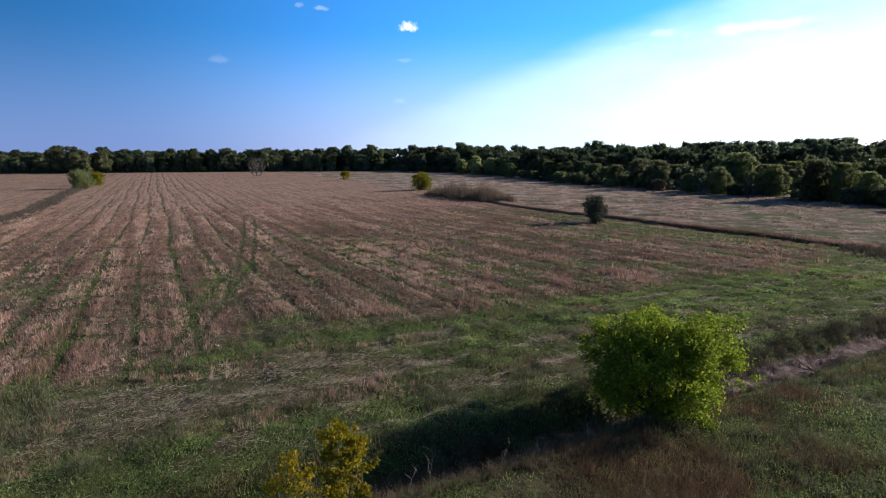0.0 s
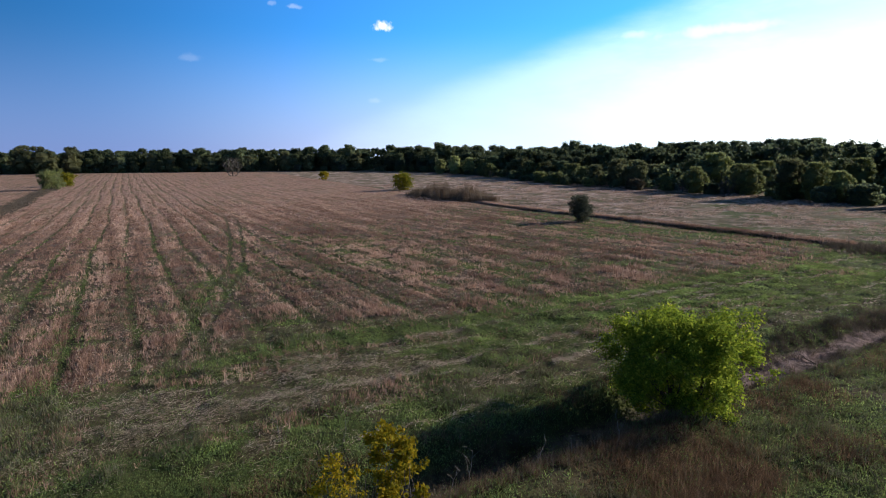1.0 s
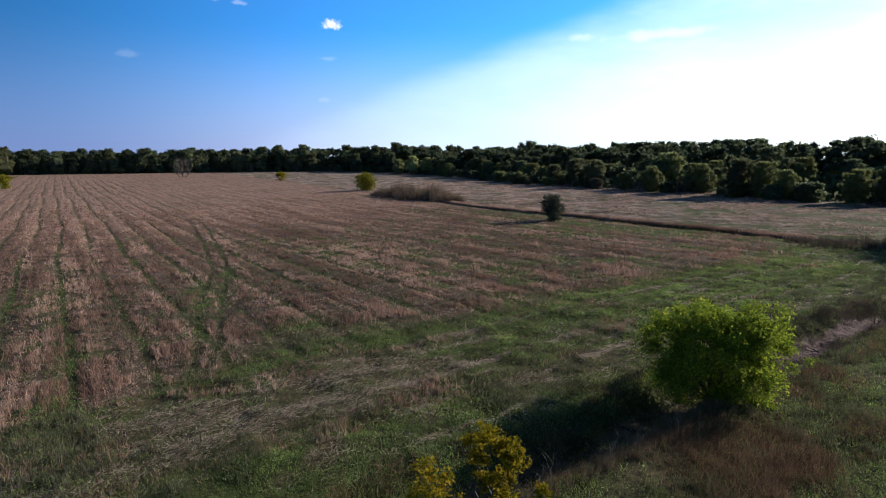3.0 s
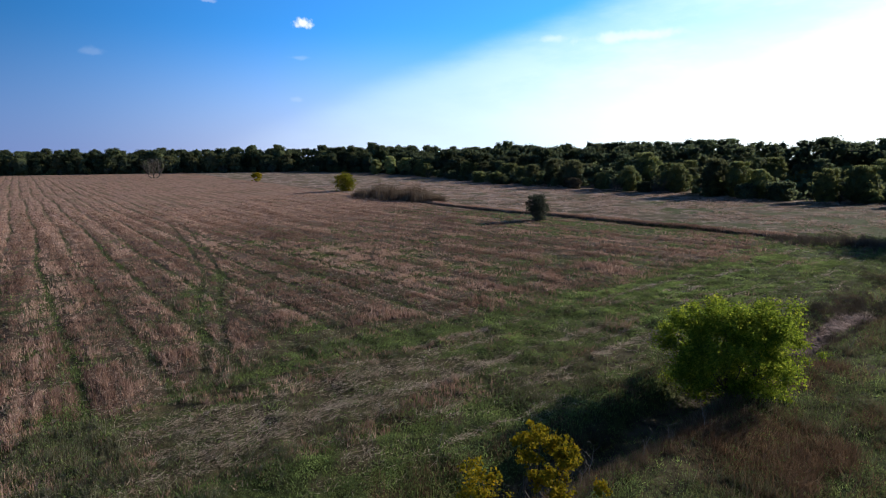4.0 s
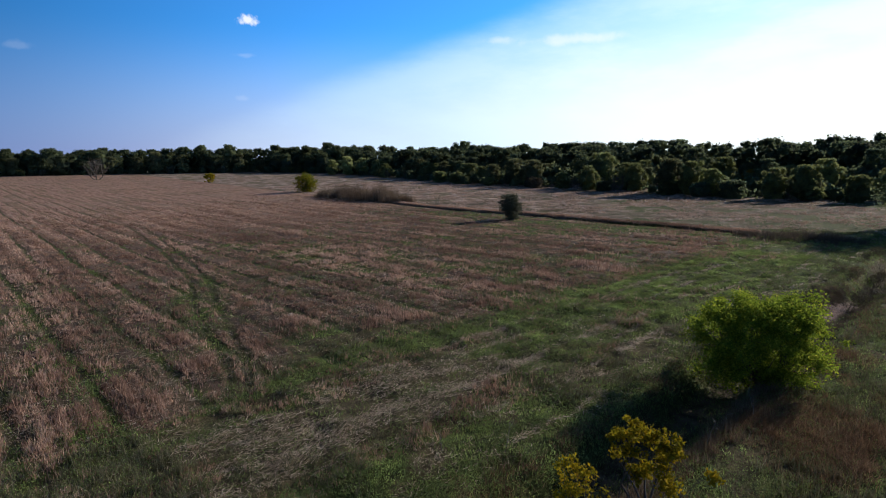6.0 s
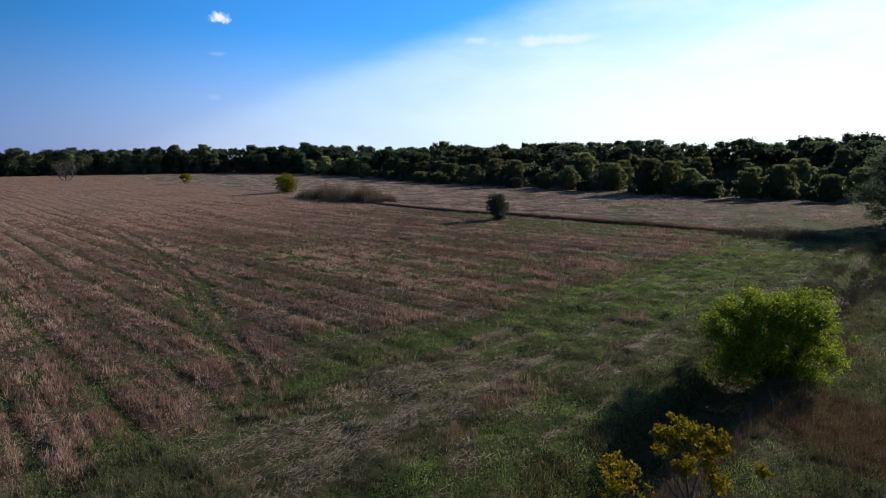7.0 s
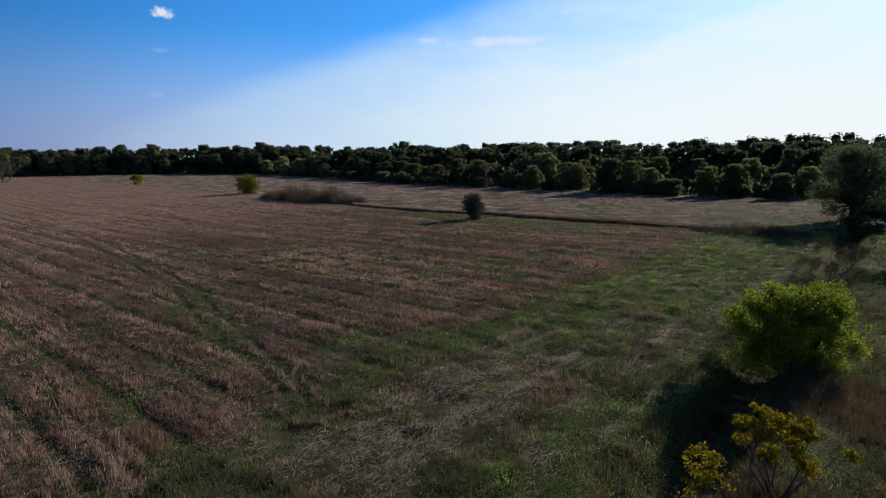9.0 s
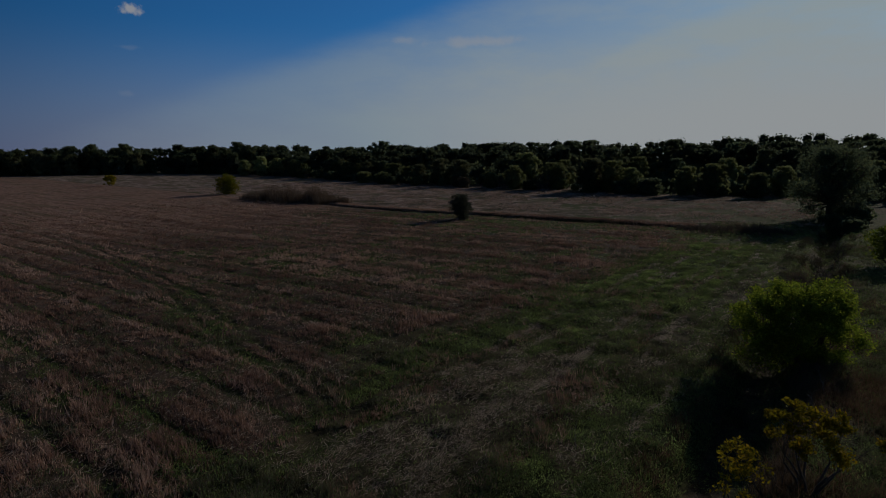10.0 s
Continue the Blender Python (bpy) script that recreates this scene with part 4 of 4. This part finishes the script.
def lying_straw():
    rng = np.random.default_rng(32)
    x, y = scatter(rng, 380000, -22, 60, 16.5, 26.5, 1.25, 18)
    x2, y2 = scatter(rng, 110000, -30, 40, 26, 50, 1.7, 20)
    x, y = np.concatenate([x, x2]), np.concatenate([y, y2])
    green, soil, pale, field = cover(x, y)
    u, v = to_uv(x, y)
    keep = rng.random(len(x)) < np.clip(0.38 * pale + 0.45 * field * (1 - green) + 0.05 + 0.12 * (1 - field) * smooth(0.45, 0.2, green) * (v > 16.5) + 1.3 * straw_lines(u, v), 0, 1) * 0.95 * smooth(0.36, 0.62, fbm(u * 0.45, v, 0.8, 3))
    x, y = x[keep], y[keep]
    d = far_of(x, y)
    stuff("cut_straw", *blades(rng, x, y, 0.14 + 0.32 * rng.random(len(x)) ** 2, 0.008 + d * 0.0006, flat=True), STRAW, "pale cut straw lying on the headland", "straw")


def green_grass():
    rng = np.random.default_rng(33)
    x, y = scatter(rng, 330000, -26, 75, 3, 30, 1.6, 16)
    x2, y2 = scatter(rng, 200000, -30, 66, 27, 90, 1.8, 22)
    x, y = np.concatenate([x, x2]), np.concatenate([y, y2])
    green, soil, pale, field = cover(x, y)
    keep = rng.random(len(x)) < np.clip(green + 0.22 * (1 - field), 0, 1) * (1 - soil) * (0.3 + 1.0 * fbm(x, y, 1.1, 3))
    x, y = x[keep], y[keep]
    d = far_of(x, y)
    tall = (0.05 + 0.10 * rng.random(len(x))) * (0.4 + 1.2 * fbm(x, y, 1.5, 2))
    stuff("green_grass", *blades(rng, x, y, tall, 0.018 + d * 0.0011, 0.9), GRASS, "short green grass and low weeds", "grass")


def leafy_weeds():
    """Low broad-leaved plants in mats and tufts over the headland, thinner in the field."""
    rng = np.random.default_rng(38)
    x, y = scatter(rng, 46000, -26, 75, 3, 29, 1.5, 16)
    x2, y2 = scatter(rng, 9000, -30, 66, 28, 90, 1.7, 24)
    x, y = np.concatenate([x, x2]), np.concatenate([y, y2])
    green, soil, pale, field = cover(x, y)
    f = fbm(x + 55, y + 21, 1.4, 3)
    keep = rng.random(len(x)) < np.clip(green + 0.2 * (1 - field), 0, 1) * (1 - soil) * 1.6 * smooth(0.36, 0.6, f)
    x, y, f = x[keep], y[keep], f[keep]
    per, n = 9, len(x)
    k = np.repeat(np.arange(n), per)
    r, t = np.abs(rng.normal(0, 0.16, n * per)), rng.random(n * per) * 6.283
    px, py = x[k] + r * np.cos(t), y[k] + r * np.sin(t)
    d = far_of(px, py)
    uu, vv = to_uv(x, y)
    tall = (0.10 + (0.36 + 0.5 * smooth(0, -8, uu) * smooth(30, 25, vv)) * rng.random(n) * f)[k]
    c = np.stack([px, py, height(px, py) + 0.03 + tall * rng.random(n * per)], 1)
    mats = []
    for n2, u0, u1, v0, v1 in ((42000, 8, 52, 19.5, 27.5), (9000, -4, 13, 15, 20.5)):
        a, b = to_xy(rng.uniform(u0, u1, n2), rng.uniform(v0, v1, n2))
        g = cover(a, b)[0]
        p, q = to_uv(a, b)
        ok = rng.random(n2) < g * smooth(0.36, 0.58, fbm(a - 8, b + 4, 1.1, 3)) * smooth(0.38, 0.6, fbm(p * 0.12 + 3, q, 1.3, 3))
        a, b = np.repeat(a[ok], 4), np.repeat(b[ok], 4)
        a, b = a + rng.normal(0, 0.12, len(a)), b + rng.normal(0, 0.12, len(b))
        mats.append(np.stack([a, b, height(a, b) + 0.03 + 0.12 * rng.random(len(a))], 1))
    mats = np.concatenate(mats)
    stuff("leafy_mats", *leaf_faces(rng, mats, ((0.02 + far_of(mats[:, 0], mats[:, 1]) * 0.0011) * (0.7 + 0.6 * rng.random(len(mats))))[:, None], 1.4), GRASS, "bright low green weeds in mats on the headland", "weeds")
    stuff("leafy_weeds", *leaf_faces(rng, c, ((0.014 + d * 0.0009) * (0.7 + 0.6 * rng.random(n * per)))[:, None], 1.6), WEED_LEAF, "low green broad-leaved weeds covering the headland", "weeds")


def dry_weeds():
    rng = np.random.default_rng(34)
    x, y = scatter(rng, 19000, -10, 60, 2, 19.5, 1.3, 16)
    u, v = to_uv(x, y)
    brown = brown_patch(u, v) + 0.55 * smooth(0.54, 0.7, fbm(x + 31, y, 4.0, 3)) * (v < 12.8) + 0.3 * np.exp(-((np.abs(v - ditch_mid(u)) - 1.6) / 0.5) ** 2)
    keep = rng.random(len(x)) < np.clip(brown, 0, 1)
    keep &= np.abs(v - ditch_mid(u)) > 0.7 + 1.1 * smooth(17, 20, u) * smooth(34, 28, u)
    stuff("dry_weeds", *clumps(rng, x[keep], y[keep], 34, 0.3, 0.36, 0.015, 1.0), DRY, "tall dry brown grass on the ditch bank", "dry grass")


def grey_weeds():
    rng = np.random.default_rng(35)
    x, y = scatter(rng, 16000, -26, 66, 3, 27, 1.3, 16)
    u, v = to_uv(x, y)
    f = fbm(x - 12, y + 8, 3.0, 3)
    want = smooth(0.45, 0.65, f) * (0.9 * smooth(15.0, 16.0, v) * smooth(21.0, 19.0, v) + 0.3 * (v >= 20) + 0.7 * (v >= 20) * (u < -4) + 0.9 * (v < 13) + 0.6 * (u > 30) * (v > 14.9) * (v < 17))
    keep = rng.random(len(x)) < want
    x, y = x[keep], y[keep]
    a, b = scatter(rng, 20000, -20, 45, 25, 75, 1.6, 22)
    keep = rng.random(len(a)) < smooth(0.44, 0.62, fbm(a + 5, b - 3, 2.2, 3)) * (1 - smooth(45, 75, to_uv(a, b)[1]))
    a, b = a[keep], b[keep]
    low = clumps(rng, a, b, 12, 0.14, 0.24, 0.012 + far_of(a, b) * 0.0006, 0.6)
    stuff("field_weeds", *low, WEED, "low grey-green weeds among the stubble", "weeds")
    stuff("grey_weeds", *clumps(rng, x, y, 28, 0.22, 0.36, 0.02, 0.6), WEED, "clumps of grey-green seeding weeds", "weeds")


def ditch_tufts():
    """Ragged growth along both edges of the bare stretch of the ditch."""
    rng = np.random.default_rng(44)
    u = rng.uniform(19, 40, 620)
    side = rng.choice((-0.75, 1.15, 1.5), 620)
    v = ditch_mid(u) + side + rng.normal(0, 0.28, 620)
    stuff("ditch_tufts", *clumps(rng, *to_xy(u, v), 24, 0.16, 0.34, 0.02, 0.7), SEDGE, "ragged dull tufts along the bare ditch", "dry grass")


def pale_tufts():
    rng = np.random.default_rng(39)
    u = np.concatenate([rng.uniform(3, 12, 240), rng.uniform(12, 16, 60)])
    v = ditch_mid(u) - 1.7 + rng.normal(0, 0.35, 300)
    x, y = to_xy(u, v)
    stuff("pale_tufts", *clumps(rng, x, y, 26, 0.10, 0.42, 0.012, 0.5), REED, "pale dry grass tufts on the lip of the ditch", "dry grass")


def meadow():
    rng = np.random.default_rng(36)
    x, y = scatter(rng, 34000, 67, 150, 16, 200, 1.0, 60)
    u, v = to_uv(x, y)
    f = fbm(x, y, 6.0, 3)
    keep = (u > far_ditch_mid(v) + 1.0) & (rng.random(len(x)) < 1.5 * smooth(0.42, 0.58, f) * (0.5 + 0.5 * smooth(40, 70, v)))
    x, y, f = x[keep], y[keep], f[keep]
    d = far_of(x, y)
    stuff("meadow_grass", *clumps(rng, x, y, 7, 0.10 + d * 0.001, 0.13 + 0.34 * f * f, 0.02 + d * 0.0009, 1.1), MEADOW, "pale uncut dry meadow grass", "meadow grass")
    # brown grass on the far ditch's bank and around its near end
    v = rng.uniform(30, 112, 26000)
    u = far_ditch_mid(v) + 1.9 + rng.normal(0, 0.8, 26000)
    x, y = to_xy(u, v)
    stuff("bank_grass", *blades(rng, x, y, 0.15 + 0.3 * rng.random(len(x)), 0.03 + 0.05 * rng.random(len(x)), 0.5), STUBBLE, "brown grass along the far ditch", "dry grass")


def reed_bed(name, label, seed, ax, ay, bx, by, half, tall, count, wide, mat=REED):
    """A bed of reeds in tufts, from one point to another."""
    rng = np.random.default_rng(seed)
    t = rng.random(count)
    n = math.dist((ax, ay), (bx, by))
    off = rng.normal(0, half * 0.5, count) * np.sqrt(np.sin(np.pi * np.clip(t, 0.03, 0.97)))
    x = ax + (bx - ax) * t - (by - ay) / n * off
    y = ay + (by - ay) * t + (bx - ax) / n * off
    h = tall * (0.25 + 0.75 * np.sin(np.pi * np.clip(t, 0.05, 0.95)) ** 0.8) * (0.3 + 1.25 * fbm(x, y, 2.4, 3)) * np.exp(-(off / half) ** 2)
    stuff(name, *clumps(rng, x, y, 30, tall * 0.09, h, wide, 0.22), mat, label, "reeds")


def margin_weeds():
    """The unmown strip between the field and its neighbour."""
    rng = np.random.default_rng(37)
    v = rng.uniform(55, 262, 2200)
    u = -26.5 + rng.normal(0, 1.1, 2200) + 0.8 * np.sin(v * 0.05)
    x, y = to_xy(u, v)
    stuff("margin_weeds", *clumps(rng, x, y, 14, 0.35, 0.55, 0.08, 0.5), SEDGE, "strip of tall dull brown weeds between two fields", "weeds")


margin_weeds()
stubble()
lying_straw()
green_grass()
leafy_weeds()
dry_weeds()
grey_weeds()
pale_tufts()
ditch_tufts()
meadow()
reed_bed("reed_bed", "tall bed of dry brown reeds by the field margin", 41, -3.0, 164.0, 15.5, 131.0, 6.5, 4.2, 520, 0.06)
reed_bed("sedge_bed", "low dull brown sedge at the end of the far ditch", 42, 43.0, 58.0, 49.5, 46.0, 4.6, 1.25, 340, 0.03, SEDGE)


def dry_stalk(seed, x, y, tall):
    """A single tall dead stalk with a few side twigs."""
    rng = np.random.default_rng(seed)
    top = (rng.normal(0, 0.18) * tall, rng.normal(0, 0.18) * tall, tall)
    main = limb(rng, (0, 0, -0.05), top, 0.014, 0.005, 0.04)
    paths = [main]
    for k in range(5):
        p = Vector(main[2 + k % 4][0])
        q = p + Vector((rng.normal(0, 0.16), rng.normal(0, 0.16), rng.uniform(0.1, 0.3))) * tall
        paths.append(limb(rng, p, q, 0.007, 0.003, 0.08, 3))
    ob = tagged(new("dry_stalk", mesh_data("dry_stalk", *tubes(paths, 4), BARK_DEAD, True)), "tall pale dead weed stalk standing by the ditch", "weed stalk", "dead stalks along the ditch")
    ob.matrix_basis = pose(x, y, ground_z(x, y))


for i, (u, v, tall) in enumerate(((6.2, 12.9, 1.25), (5.4, 12.7, 0.8), (8.3, 12.6, 0.9), (9.6, 12.4, 0.7), (3.9, 17.2, 1.0), (11.3, 12.1, 0.85), (20.4, 12.2, 1.0), (24.6, 12.0, 1.1), (28.2, 16.2, 1.2), (2.2, 18.4, 0.9))):
    dry_stalk(200 + i, *to_xy(u, v), tall)


def fallen_branch(seed, u, v, long, turn):
    rng = np.random.default_rng(seed)
    main = limb(rng, (-long / 2, 0, 0.03), (long / 2, 0, 0.22), 0.035, 0.012, 0.05)
    paths = [main] + [limb(rng, main[2 + k][0], Vector(main[2 + k][0]) + Vector((0.25, rng.normal(0, 0.25), 0.2)) * long * 0.6, 0.014, 0.005, 0.1, 3) for k in range(4)]
    ob = tagged(new("fallen_branch", mesh_data("fallen_branch", *tubes(paths), BARK, True)), "dark dead branch lying across the ditch", "branch", "branches in the ditch")
    x, y = to_xy(u, v)
    ob.matrix_basis = pose(x, y, ground_z(x, y) + 0.02, 0, 0, turn)


fallen_branch(301, 26.9, 14.3, 1.8, 100)
fallen_branch(302, 29.6, 14.1, 1.3, 70)


# low dry shrubs along the ditch
SHRUB_ROW = "dry shrubs along the ditch"
low_shrub = tree("ditch_shrub", 141, LEAF_RUST, BARK_GREY, label="low dull brown shrub on the ditch bank", category="shrub", group=SHRUB_ROW, wood="wood", high=1.1, wide=1.9, low=0.0, lobes=16, lobe=0.4,
                 count=900, size=0.05, stems=5, fork=0.15, girth=0.07, twigs=4, sides=3)
spots = random.Random(9)
# four extra shrubs added round the large bush to shade the ditch beside it
for u, v, size in ((9.6, 14.9, 0.6), (18.2, 14.4, 0.9), (19.0, 13.2, 0.8), (17.6, 15.3, 0.9)):
    set_copy(low_shrub, USED, *to_xy(u, v), spots.uniform(0, 360), size, 0.05)
for i in range(30):
    u = 20.0 + 1.65 * i + spots.uniform(-0.7, 0.7)
    bare = 21.5 < u < 33.0
    x, y = to_xy(u, (16.0 if bare else spots.choice((12.7, 14.0 if u > 37 else 16.4, 15.3 if u > 37 else 12.2, 16.2))) + spots.uniform(-0.5, 0.5))
    set_copy(low_shrub, USED, x, y, spots.uniform(0, 360), spots.uniform(0.4, 0.8 if bare else 1.0), 0.05)

# dead brush in the far stretch of the ditch, and dark shrubs below the tall tree
dead_brush = tree("dead_shrub", 151, None, BARK_GREY, label="leafless grey dead shrub in the ditch", category="shrub", group="dead shrubs in the ditch", wood="wood", high=1.5, wide=2.0, low=0.1,
                  lobes=16, lobe=0.45, count=0, size=0.1, stems=6, fork=0.15, girth=0.09, twigs=8, sides=3)
for i in range(20):
    u = 36.0 + 1.5 * i + spots.uniform(-0.6, 0.6)
    set_copy(dead_brush, USED, *to_xy(u, 14.0 + spots.uniform(-1.0, 0.9)), spots.uniform(0, 360), spots.uniform(0.6, 1.15), 0.05)
for u, v, size in ((76.0, 13.2, 0.5), (80.5, 15.0, 0.45), (83.0, 12.4, 0.6), (71.5, 12.6, 0.38), (88.0, 14.5, 0.6)):
    set_copy(SHRUBS[0], USED, *to_xy(u, v), spots.uniform(0, 360), size, 0.1)
